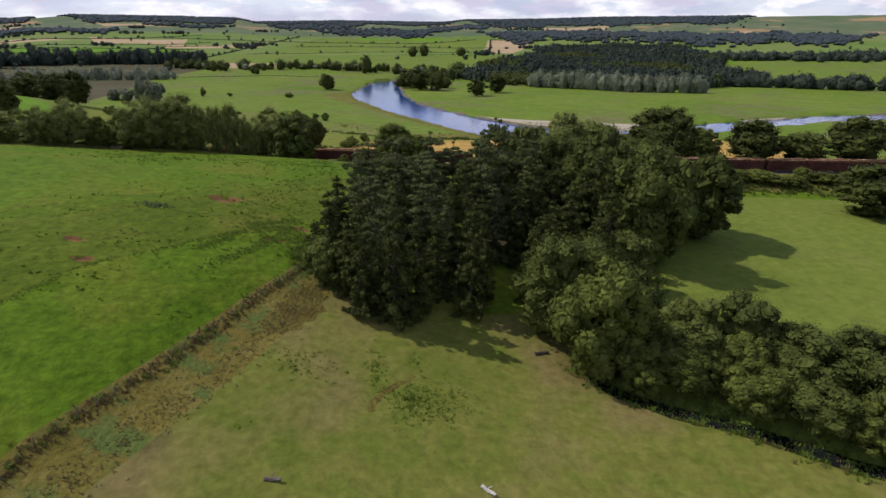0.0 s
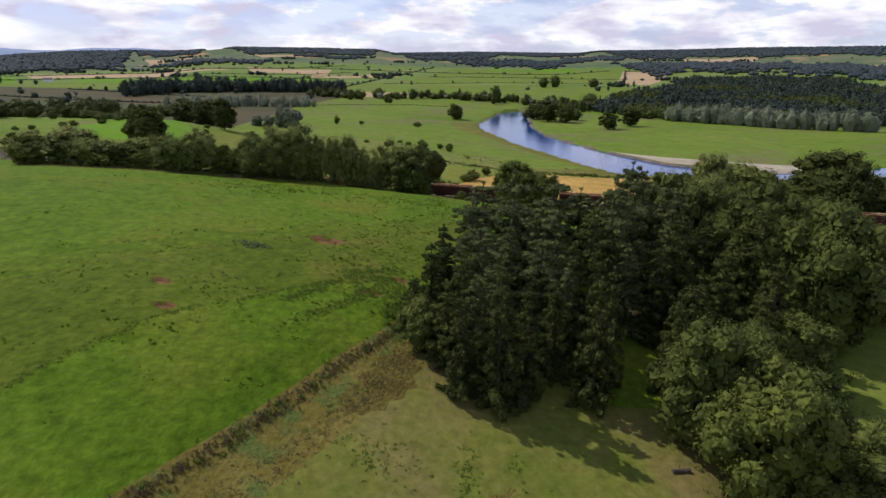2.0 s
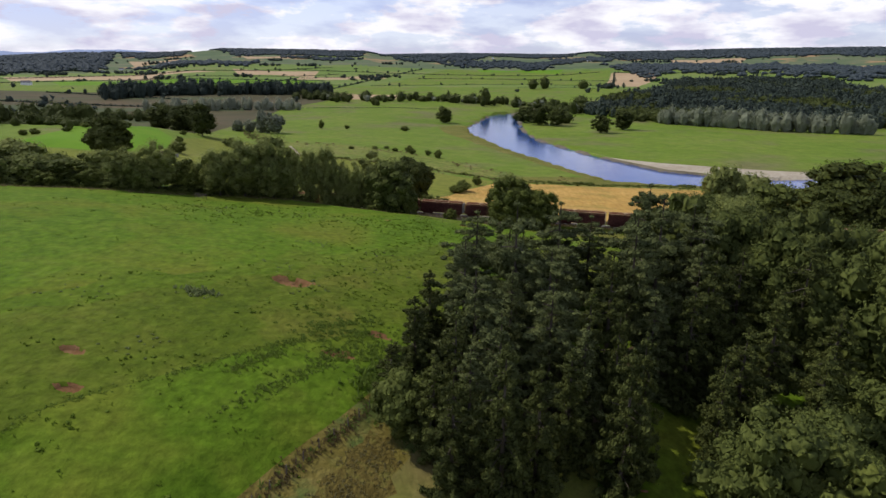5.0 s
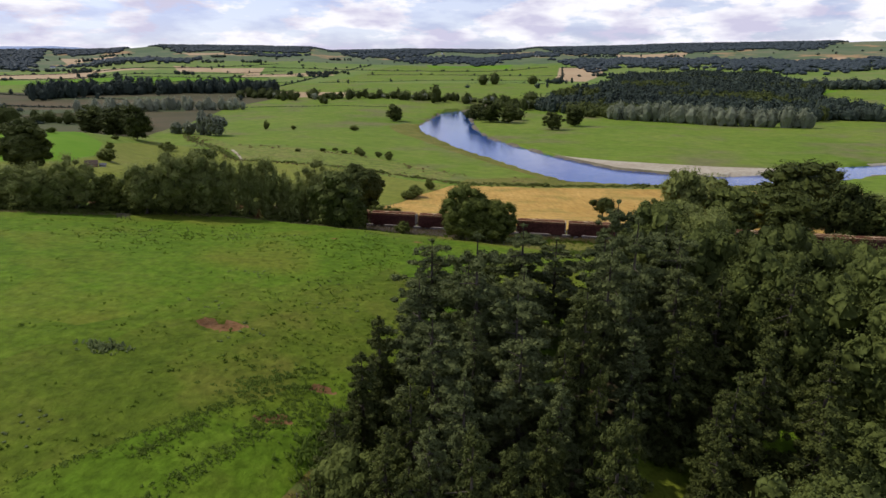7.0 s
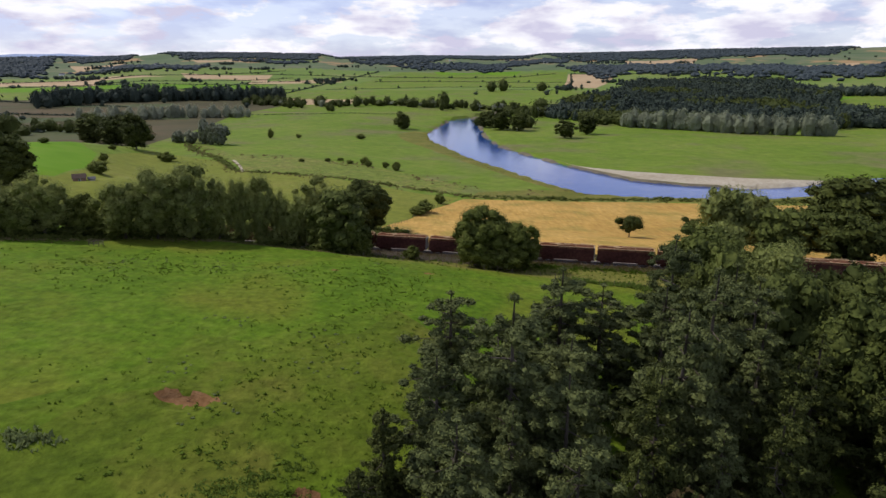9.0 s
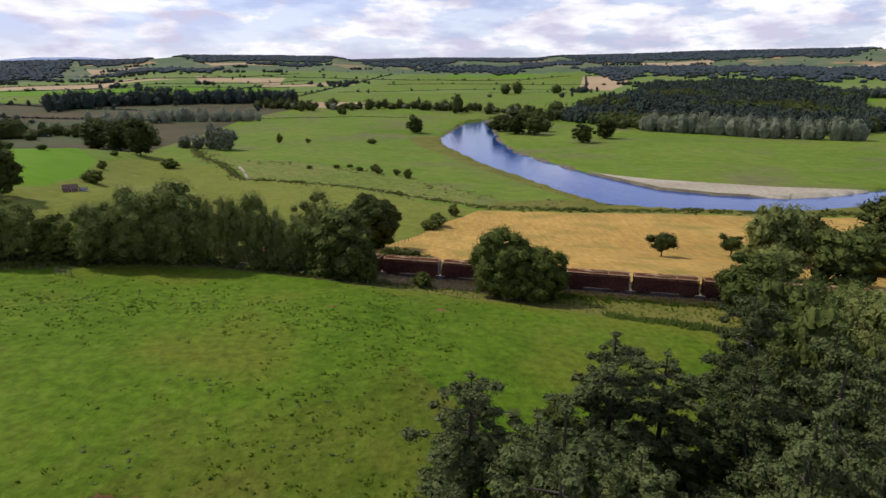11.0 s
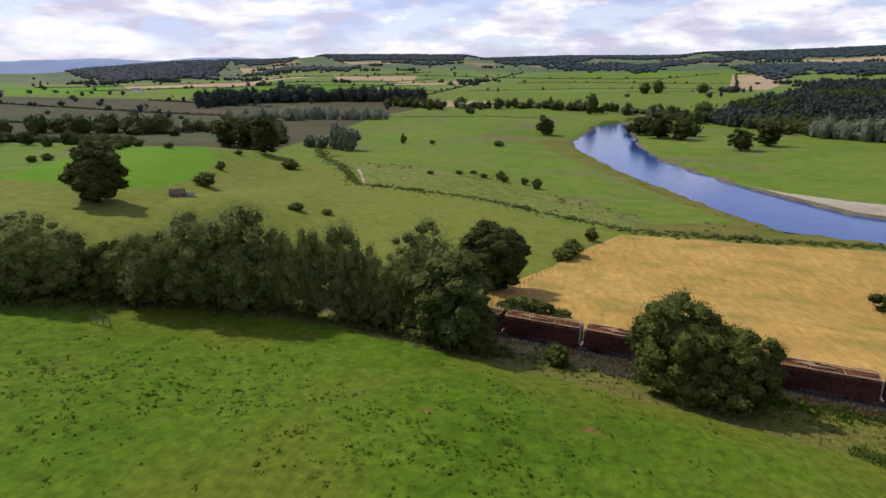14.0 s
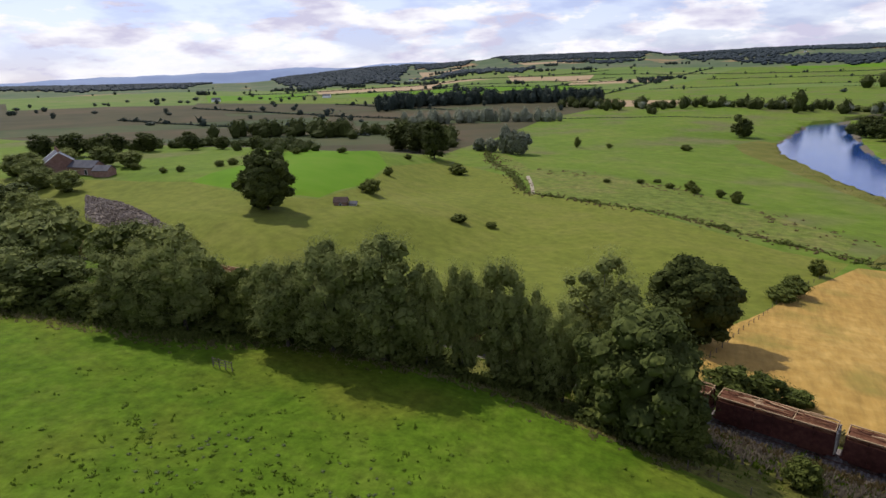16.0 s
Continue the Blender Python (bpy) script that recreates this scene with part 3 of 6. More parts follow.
def build_ground():
    from mathutils.geometry import delaunay_2d_cdt
    gx = grid_lines((-5200, -900, 110), (-900, -260, 22), (-260, -90, 6), (-90, 90, 2.6), (90, 260, 6), (260, 900, 22), (900, 5300, 110))
    gy = grid_lines((-2400, -60, 90), (-60, 10, 10), (10, 215, 2.6), (215, 420, 6), (420, 900, 14), (900, 1900, 30), (1900, 5400, 85))
    X, Y = np.meshgrid(gx, gy)
    X = X + 0.31 * np.sin(Y * 12.9 + X * 3.1)
    pts = [(float(a), float(b)) for a, b in zip(X.ravel(), Y.ravel())]
    for cx, cy, r, deep in SCOOPS:
        for ring in range(1, 9):
            for k in range(6 + 4 * ring):
                t = 2 * math.pi * (k + 0.3 * math.sin(ring * 5 + cx)) / (6 + 4 * ring)
                pts.append((cx + 1.5 * r * ring * 0.2 * math.cos(t), cy + r * ring * 0.2 * math.sin(t)))
    edges = []
    for _, ring in REGIONS:
        start = len(pts)
        for (ax, ay), (bx, by) in zip(ring, ring[1:] + ring[:1]):
            far = min(math.hypot(ax, ay), math.hypot(bx, by))
            n = max(1, int(math.hypot(bx - ax, by - ay) / (4 if far < 300 else 12 if far < 700 else 60)))
            for k in range(n):
                pts.append((ax + (bx - ax) * k / n, ay + (by - ay) * k / n))
        edges += [(k, k + 1) for k in range(start, len(pts) - 1)] + [(len(pts) - 1, start)]
    out = delaunay_2d_cdt([Vector(p) for p in pts], edges, [], 0, 1e-3)
    v = np.array([(p[0], p[1]) for p in out[0]])
    f = np.array(out[2])
    z = land(v[:, 0], v[:, 1])
    # bare scoops in the turf
    for cx, cy, r, deep in SCOOPS:
        q = np.hypot((v[:, 0] - cx) / 1.5, v[:, 1] - cy) / r
        z = z - deep * np.where(v[:, 1] > cy, smooth((1.0 - q) / 0.3), smooth(1.1 - q))
    mid = v[f].mean(1)
    s = mid[:, 1] - track_y(mid[:, 0])
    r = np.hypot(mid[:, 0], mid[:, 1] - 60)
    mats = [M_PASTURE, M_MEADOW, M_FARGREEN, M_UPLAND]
    # from 1500 m and 2600 m out the ground takes the hazier colours
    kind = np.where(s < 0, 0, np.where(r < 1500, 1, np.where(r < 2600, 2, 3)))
    kind = np.where((s < 0) & (np.abs(mid[:, 0]) > 600), 2, kind)
    for m, ring in REGIONS:
        if m not in mats:
            mats.append(m)
        kind[inside(mid[:, 0], mid[:, 1], ring)] = mats.index(m)
    for cx, cy, rr, deep in SCOOPS:
        if M_SOIL not in mats:
            mats.append(M_SOIL)
        a, b = (mid[:, 0] - cx) / 1.5, mid[:, 1] - cy
        edge = rr * (0.98 + 0.12 * np.sin(np.arctan2(b, a) * 3 + cx) + 0.08 * np.sin(np.arctan2(b, a) * 7 + cy))
        kind[(np.hypot(a, b) < edge) & (b > 0.05 * rr + 0.2 * np.abs(a))] = mats.index(M_SOIL)
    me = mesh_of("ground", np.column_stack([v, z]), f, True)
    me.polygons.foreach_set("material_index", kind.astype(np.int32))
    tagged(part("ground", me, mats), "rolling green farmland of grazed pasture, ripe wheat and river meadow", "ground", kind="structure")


SCOOPS = [(-25, 99.9, 2.2, 0.8), (-42.2, 72, 1.1, 0.45), (-38.9, 65.7, 1.05, 0.45), (-9.8, 87.8, 1.3, 0.22), (-14.1, 81.0, 1.5, 0.25), (2.6, 154.2, 0.8, 0.08), (-15.7, 152.3, 0.7, 0.08)]
build_ground()

tagged(part("water", mesh_of("water", [(a, b, WATER) for a, b in RIVER], [list(range(len(RIVER)))]), M_WATER),
       "calm blue river reflecting sky between grassy banks", "river", kind="structure")

# ---- trees: a tapered trunk with limbs, and a crown of many small sprays ----
rng = np.random.default_rng(7)


def tube(verts, faces, a, b, ra, rb, sides=7):
    a, b = np.array(a, float), np.array(b, float)
    d = (b - a) / max(np.linalg.norm(b - a), 1e-6)
    u = np.cross(d, (0.3, 0.9, 0.1)); u /= np.linalg.norm(u)
    w = np.cross(d, u)
    n = len(verts)
    for c, r in ((a, ra), (b, rb)):
        for k in range(sides):
            t = 2 * math.pi * k / sides
            verts.append(tuple(c + r * (math.cos(t) * u + math.sin(t) * w)))
    faces += [(n + k, n + (k + 1) % sides, n + sides + (k + 1) % sides, n + sides + k) for k in range(sides)]
    faces.append(tuple(range(n + 2 * sides - 1, n + sides - 1, -1)))


def cards(centres, normals, size, long=1.3, droop=0.0):
    """One small folded spray of leaves per centre, lying across its normal."""
    n = len(centres)
    j = normals + rng.normal(0, 0.34, (n, 3))
    j /= np.linalg.norm(j, axis=1, keepdims=True)
    u = np.cross(j, rng.normal(0, 1, (n, 3))); u /= np.linalg.norm(u, axis=1, keepdims=True)
    w = np.cross(j, u)
    s = np.asarray(size) * rng.uniform(0.7, 1.6, (n, 1))
    a = centres + u * s * long
    b = centres + w * s * rng.uniform(0.4, 0.8, (n, 1)) + j * s * 0.15
    c = centres - u * s * long * rng.uniform(0.6, 1.0, (n, 1)) - j * s * 0.25
    d = centres - w * s * rng.uniform(0.4, 0.8, (n, 1))
    if droop:
        a[:, 2] -= droop * s[:, 0]; c[:, 2] -= droop * s[:, 0]
    # two separate slips, the second set a little aside
    aside = rng.normal(0, 0.55, (n, 3)) * s
    e = centres + w * s * rng.uniform(-0.5, 0.1, (n, 1)) - u * s * 0.25
    g = centres + w * s * rng.uniform(0.1, 0.6, (n, 1)) + u * s * 0.25 + aside
    v = np.stack([a, b, e, c + aside, d + aside, g], 1).reshape(-1, 3)
    k = np.arange(n)[:, None] * 6
    return v, np.concatenate([k + [[0, 1, 2]], k + [[3, 4, 5]]], 1).reshape(-1, 3)


def ball(times):
    """A unit ball of even triangles: an icosahedron, split that many times."""
    g = 1.618
    v = [(a, b * g, 0) for a in (-1, 1) for b in (-1, 1)] + [(0, a, b * g) for a in (-1, 1) for b in (-1, 1)] + [(b * g, 0, a) for a in (-1, 1) for b in (-1, 1)]
    v = [Vector(p).normalized() for p in v]
    f = [(i, j, k) for i in range(12) for j in range(i + 1, 12) for k in range(j + 1, 12) if max((v[i] - v[j]).length, (v[j] - v[k]).length, (v[i] - v[k]).length) < 1.1]
    for _ in range(times):
        seen, finer = {}, []
        for i, j, k in f:
            mids = []
            for p, q in ((i, j), (j, k), (k, i)):
                key = (min(p, q), max(p, q))
                if key not in seen:
                    seen[key] = len(v)
                    v.append((v[p] + v[q]).normalized())
                mids.append(seen[key])
            x, y, z = mids
            finer += [(i, x, z), (j, y, x), (k, z, y), (x, y, z)]
        f = finer
    return np.array(v), np.array(f)


BALLS = [ball(k) for k in range(3)]


def cores(C, R, squash, split=1):
    """The dense leafy middle of each clump: a rough lump of overlapping leaves."""
    bv, bf = BALLS[split]
    v = C[:, None] + bv[None] * R[:, None, None] * rng.uniform(0.7, 1.25, (len(C), len(bv), 1)) * [1, 1, squash]
    f = bf[None] + len(bv) * np.arange(len(C))[:, None, None]
    return v.reshape(-1, 3), f.reshape(-1, 3)


def broadleaf(name, leaf, clumps=60, sprays=6000, size=0.011, wide=0.5, low=0.12, bark=None, ragged=0.18, tall=0.75, open_crown=0.0, split=2):
    """A tree one metre high, to be scaled: many separate leafy clumps on spreading limbs, with hollows between them."""
    tree = new(name)
    mid, up = low + (1 - low) * 0.5, (1 - low) * 0.5
    k = np.arange(clumps)
    lift = 1 - 2 * (k + 0.5) / clumps
    turn = k * 2.3999 + rng.uniform(0, 6, clumps) * 0.08
    flat = np.sqrt(1 - lift * lift)
    phase = rng.uniform(0, 6.28, 4)
    # an uneven outline: large lobes and a few gaps
    lobe = 1 + ragged * (0.6 * np.sin(2 * turn + phase[0]) * flat + 0.5 * np.sin(3 * turn + 4 * lift + phase[1]) + 0.4 * np.sin(5 * lift + phase[2] + turn))
    reach = np.where(rng.random(clumps) < 0.28, rng.uniform(0.35, 0.65, clumps), rng.uniform(0.74, 0.93, clumps)) * lobe
    shape = np.where(lift > 0, 1.0, 0.94 - 0.1 * open_crown)
    C = np.stack([flat * np.cos(turn) * wide * reach * shape, flat * np.sin(turn) * wide * reach * shape, mid + lift * up * reach * 1.04], -1)
    R = rng.uniform(0.65, 1.25, clumps) * 0.7 * math.sqrt(wide * up) / math.sqrt(clumps / 18)
    per = np.maximum(10, (sprays * R**2 / (R**2).sum()).astype(int))
    P, N, Z = [], [], []
    for c, r, n in zip(C, R, per):
        out = c - [0, 0, mid]
        out = out / (np.linalg.norm(out) + 1e-6)
        d = rng.normal(0, 1, (n, 3)) + 0.55 * out + [0, 0, 0.45]
        d /= np.linalg.norm(d, axis=1, keepdims=True)
        P.append(c + d * r * rng.uniform(0.5, 1.04, (n, 1)) * [1, 1, tall]); N.append(d + 0.3 * out + [0, 0, 0.2]); Z.append(np.full(n, size))
    P, N, Z = np.concatenate(P), np.concatenate(N), np.concatenate(Z)
    keep = P[:, 2] > low * rng.uniform(0.3, 1.2, len(P)) + 0.005
    P, N, Z = P[keep], N[keep], Z[keep]
    N /= np.linalg.norm(N, axis=1, keepdims=True)
    v, f = cards(P, N, Z[:, None])
    inner = np.concatenate([C, [[0, 0, mid + 0.15 * up], [0, 0, mid - 0.2 * up]]])
    cv, cf = cores(inner, np.concatenate([R * (0.58 - 0.22 * open_crown), [min(wide, up) * (0.62 - 0.25 * open_crown)] * 2]), tall, split)
    cv[:, 2] = np.maximum(cv[:, 2], 0.01)
    v, f = np.concatenate([v, cv]), np.concatenate([f, cf + len(v)])
    part("crown", mesh_of("crown", v, f, True), leaf, tree)
    tv, tf = [], []
    tube(tv, tf, (0, 0, -0.04), (0.01, 0, 0.28), 0.026, 0.019, 8)
    tube(tv, tf, (0.01, 0, 0.27), (0, 0.01, 0.72), 0.018, 0.006)
    for c in C[:: max(1, clumps // 14)]:
        z = rng.uniform(0.14, 0.45)
        tube(tv, tf, (0, 0, z), (c[0] * 0.9, c[1] * 0.9, max(c[2] * 0.95, z + 0.05)), 0.009, 0.003, 5)
    part("trunk", mesh_of("trunk", tv, tf, True), bark or M_BARK, tree)
    return tree


def conifer(name, leaf, whorls=16, wide=0.2, low=0.15, size=0.008, sprays=7000, taper=0.8, droop=0.25, tuft=0.03, tufts=5, flat=0.5, round_top=0.0):
    """A conifer one metre high, to be scaled: uneven boughs that carry separate tufts of needles."""
    tree = new(name)
    tv, tf = [], []
    lean = rng.normal(0, 0.012, 2)
    tube(tv, tf, (0, 0, -0.04), (lean[0], lean[1], 0.5), 0.018, 0.012, 8)
    tube(tv, tf, (lean[0], lean[1], 0.49), (lean[0], lean[1], 0.97), 0.012, 0.003)
    C, R = [], []
    for k in range(whorls):
        t = max(0.0, (k + rng.uniform(-0.3, 0.5)) / whorls)
        z = low + (0.97 - low) * t
        body = (1 - t) ** taper * (1 - round_top) + round_top * math.sqrt(max(0.02, 1 - t * t))
        reach = wide * (body * 0.95 + 0.06)
        first, count = rng.uniform(0, 6.28), 4 + int(rng.integers(0, 3))
        for b in range(count):
            if rng.random() < 0.14:
                continue
            turn = first + 6.28 * b / count + rng.uniform(-0.4, 0.4)
            long = reach * rng.uniform(0.5, 1.3)
            root = np.array([lean[0], lean[1], z])
            tip = root + [math.cos(turn) * long, math.sin(turn) * long, rng.uniform(-1.3, 0.4) * droop * long]
            if t < 0.85:
                tube(tv, tf, root, tip, 0.004, 0.0012, 4)
            side = np.array([-math.sin(turn), math.cos(turn), 0])
            for q in np.linspace(1.0, 0.3, max(2, round(tufts * (0.4 + 0.6 * long / wide)))):
                C.append(root + (tip - root) * q + side * rng.normal(0, 0.2) * long * (1.2 - q) + [0, 0, rng.normal(0, 0.006)])
                R.append(tuft * rng.uniform(0.65, 1.3) * (0.55 + 0.45 * (1 - t)))
    C.append(np.array([lean[0], lean[1], 0.97])); R.append(tuft * 0.5)
    C, R = np.array(C), np.array(R)
    per = np.maximum(6, (sprays * R**2 / (R**2).sum()).astype(int))
    pick = np.repeat(np.arange(len(C)), per)
    d = rng.normal(0, 1, (len(pick), 3)) + [0, 0, 0.35]
    d /= np.linalg.norm(d, axis=1, keepdims=True)
    P = C[pick] + d * R[pick][:, None] * rng.uniform(0.6, 1.15, (len(pick), 1)) * [1, 1, flat]
    N = d + [0, 0, 0.25] + (C[pick] * [1, 1, 0]) * 1.5
    N /= np.linalg.norm(N, axis=1, keepdims=True)
    v, f = cards(P, N, size, 1.7, 0.2)
    cv, cf = cores(C, R * 0.72, flat)
    v, f = np.concatenate([v, cv]), np.concatenate([f, cf + len(v)])
    part("crown", mesh_of("crown", v, f, True), leaf, tree)
    part("trunk", mesh_of("trunk", tv, tf, True), M_BARK, tree)
    return tree


KINDS = {
    "oak": [broadleaf("oak_tree", M_DARKLEAF, 90, 8000, 0.0125, 0.5, 0.03, ragged=0.12, tall=0.75, open_crown=-0.5) for _ in range(2)],
    "ash": [broadleaf("ash_tree", M_ASHLEAF, 58, 8500, 0.0098, 0.38, 0.1, ragged=0.24, tall=0.9, open_crown=0.7) for _ in range(4)],
    "alder": [broadleaf("alder_tree", M_ALDERLEAF, 60, 7500, 0.0105, 0.41, 0.02, ragged=0.24, tall=0.95) for _ in range(4)],
    "willow": [broadleaf("willow_tree", M_WILLOWLEAF, 40, 3000, 0.016, 0.42, 0.03, tall=1.2, split=1) for _ in range(2)],
    "sallow": [broadleaf("sallow_bush", M_OAKLEAF, 75, 9000, 0.0105, 0.56, 0.0, ragged=0.15, tall=0.8) for _ in range(2)],
    "bush": [broadleaf("hawthorn_bush", M_OAKLEAF, 26, 1300, 0.03, 0.55, 0.0, split=1) for _ in range(3)],
    "pine": [conifer("pine_tree", M_PINE, 10, 0.25, 0.2, 0.0064, 12500, 0.7, 0.15, 0.058, 4, 0.62, 0.95) for _ in range(4)],
    "spruce": [conifer("spruce_tree", M_PINE, 15, 0.21, 0.05, 0.0062, 11500, 0.8, 0.4, 0.04, 4, 0.7, 0.2) for _ in range(2)],
    "larch": [conifer("larch_tree", M_LARCH, 14, 0.22, 0.04, 0.006, 12000, 0.75, 0.35, 0.042, 4, 0.95, 0.5) for _ in range(4)],
    "birch": [broadleaf("birch_tree", M_ASHLEAF, 44, 6500, 0.0085, 0.28, 0.14, bark=M_BIRCH, ragged=0.3, tall=1.1, open_crown=1.1) for _ in range(1)],
    "sycamore": [broadleaf("sycamore_tree", M_OAKLEAF, 110, 11000, 0.0115, 0.54, 0.0, ragged=0.12, tall=0.75) for _ in range(1)],
    "thorn": [broadleaf("hawthorn_tree", M_DARKLEAF, 24, 2200, 0.024, 0.42, 0.34, ragged=0.3) for _ in range(2)],
    # lighter ones for the far side of the railway
    "far oak": [broadleaf("oak_tree", M_DARKLEAF, 60, 3600, 0.018, 0.5, 0.04, tall=0.7, split=1) for _ in range(3)],
    "far ash": [broadleaf("ash_tree", M_ASHLEAF, 44, 2800, 0.018, 0.38, 0.05, ragged=0.25, tall=0.9, split=1) for _ in range(2)],
    "far alder": [broadleaf("alder_tree", M_ALDERLEAF, 44, 2600, 0.018, 0.41, 0.02, ragged=0.2, split=1) for _ in range(2)],
}
for kind in KINDS.values():
    for k, proto in enumerate(kind):
        if k:
            proto.name = kind[0].name + "_b"
PLANTED = {}


def plant(kind, x, y, high, wide=None, label="", group="", lift=0.0, dense=False):
    """Plants a tree of that kind: height and crown width in metres."""
    full = kind
    if math.hypot(x, y - 90) > 118 and "far " + kind in KINDS and not dense:
        full = "far " + kind
    k = PLANTED.get(full, 0)
    PLANTED[full] = k + 1
    protos = KINDS[full]
    proto = protos[k % len(protos)]
    usual = {"oak": 1.0, "ash": 0.78, "alder": 0.84, "willow": 0.86, "sycamore": 1.08, "sallow": 1.12, "bush": 1.1, "thorn": 0.84, "pine": 0.5, "spruce": 0.42,
             "larch": 0.44, "birch": 0.58}[kind]
    w = (wide or high * usual) / usual
    m = Matrix.Translation((x, y, ground_z(x, y) - 0.1 + lift)) @ Matrix.Rotation(rng.uniform(0, 6.28), 4, "Z") @ Matrix.Diagonal((w, w, high, 1))
    if k < len(protos):
        proto.name = protos[0].name.removesuffix("_b")
        proto.matrix_basis = m
        ob = proto
    else:
        ob = copy_thing(proto, m @ Matrix.Diagonal([1 / a for a in proto.scale] + [1]))
    return tagged(ob, label or LABELS[kind], "bush" if kind in ("bush", "sallow") else "tree", group)


LABELS = {
    "sycamore": "dense rounded green sycamore reaching the ground beside the railway",
    "oak": "broad dark green oak in full summer leaf on grass", "ash": "tall mid-green ash with an open feathery crown beside the railway",
    "alder": "dense dark green alder with an uneven rounded crown", "willow": "silvery grey-green willow with a soft rounded crown",
    "sallow": "wide rounded green sallow reaching down to the ground", "bush": "small dark green hawthorn bush standing in grass",
    "pine": "tall dark blue-green pine with a tufted crown in the plantation", "spruce": "dark green spruce with drooping branches in the plantation",
    "larch": "yellowish green larch with feathery branches in the plantation",
    "thorn": "small dark hawthorn tree with a bare trunk in ripe wheat",
    "birch": "slender birch with a pale trunk and thin green crown",
}
# ---- the plantation on the hill ----
for kind, x, y, h, w in [
    # its western edge above the pasture
    ("larch", -6.4, 74.4, 9, 4.8), ("alder", -5, 71, 7.5, 6), ("larch", -4.2, 79.4, 12.5, 5.6), ("larch", -2.6, 85, 13.5, 6), ("larch", -1.5, 68.4, 13, 6), ("larch", 0.6, 63.2, 14.5, 6.2), ("larch", 5.6, 62, 19.5, 6.9), ("spruce", 2.6, 67.2, 15.5, 6),
    ("larch", 9.2, 64.8, 16.5, 6.4), ("spruce", 5.8, 71.2, 18, 6.5), ("larch", 1.2, 73.6, 16, 6.2), ("pine", 3.2, 80, 18, 8.8), ("pine", 1.8, 88.4, 17.6, 8.4), ("pine", 4, 101, 16.8, 9.6), ("pine", 9, 90, 23.4, 10.4), ("pine", 8.6, 97.4, 17, 8.6),
    ("pine", 13.2, 86, 19.5, 8.6), ("pine", 12.4, 79, 18, 8.4), ("spruce", 8, 83, 17.5, 6.2), ("larch", 11, 104, 13.8, 8.1), ("larch", 13.4, 71, 15, 5.8), ("pine", 18, 109.6, 18, 10.4), ("pine", 23.2, 110, 16.4, 9.6), ("pine", 15.4, 94, 18, 8.2), ("spruce", 16.6, 102, 14, 5.7),
    # round the clearing
    ("larch", 18.6, 66.8, 18.5, 6.7), ("larch", 21, 69.6, 19, 5), ("larch", 19.6, 75.8, 17.5, 4.3), ("larch", 17.2, 80, 17, 6), ("spruce", 15.6, 75, 16, 5.7), ("larch", 30.6, 71.6, 14, 5.8), ("larch", 32.4, 76, 14, 5),
    # its eastern part, down to the brook
    ("pine", 25, 92, 23.8, 9.2), ("larch", 21.6, 87, 20, 8.2), ("pine", 30, 96.4, 25.6, 10), ("pine", 29, 105, 19.8, 9.2), ("larch", 33.2, 109, 19.6, 8.6), ("pine", 34.2, 116, 22, 9.2), ("spruce", 38, 100, 20.4, 8), ("pine", 40.2, 106, 21.2, 9.2), ("pine", 41, 112.4, 20.4, 9),
    ("larch", 36.8, 92, 20.4, 8.6), ("larch", 44, 98.4, 18.6, 8.8), ("larch", 31.4, 84.6, 17.4, 7.6), ("larch", 34.6, 88.4, 18, 7.6), ("larch", 41, 82.4, 18.6, 8.2), ("larch", 36.4, 79, 16, 7.6), ("larch", 39, 123, 17, 8.4), ("spruce", 27, 85.6, 16, 6.8),
    ("alder", 42.6, 119.6, 18.6, 10.6), ("alder", 47.6, 129, 18.4, 11.6), ("ash", 52.4, 122, 19.6, 12.4), ("alder", 47, 110, 20, 11.4), ("larch", 51.6, 95, 21, 9), ("alder", 52.4, 103, 19.6, 12), ("oak", 58, 108.4, 22, 14.4), ("alder", 57.4, 96, 21, 13.4),
]:
    plant(kind, x, y, h, w, group="plantation")
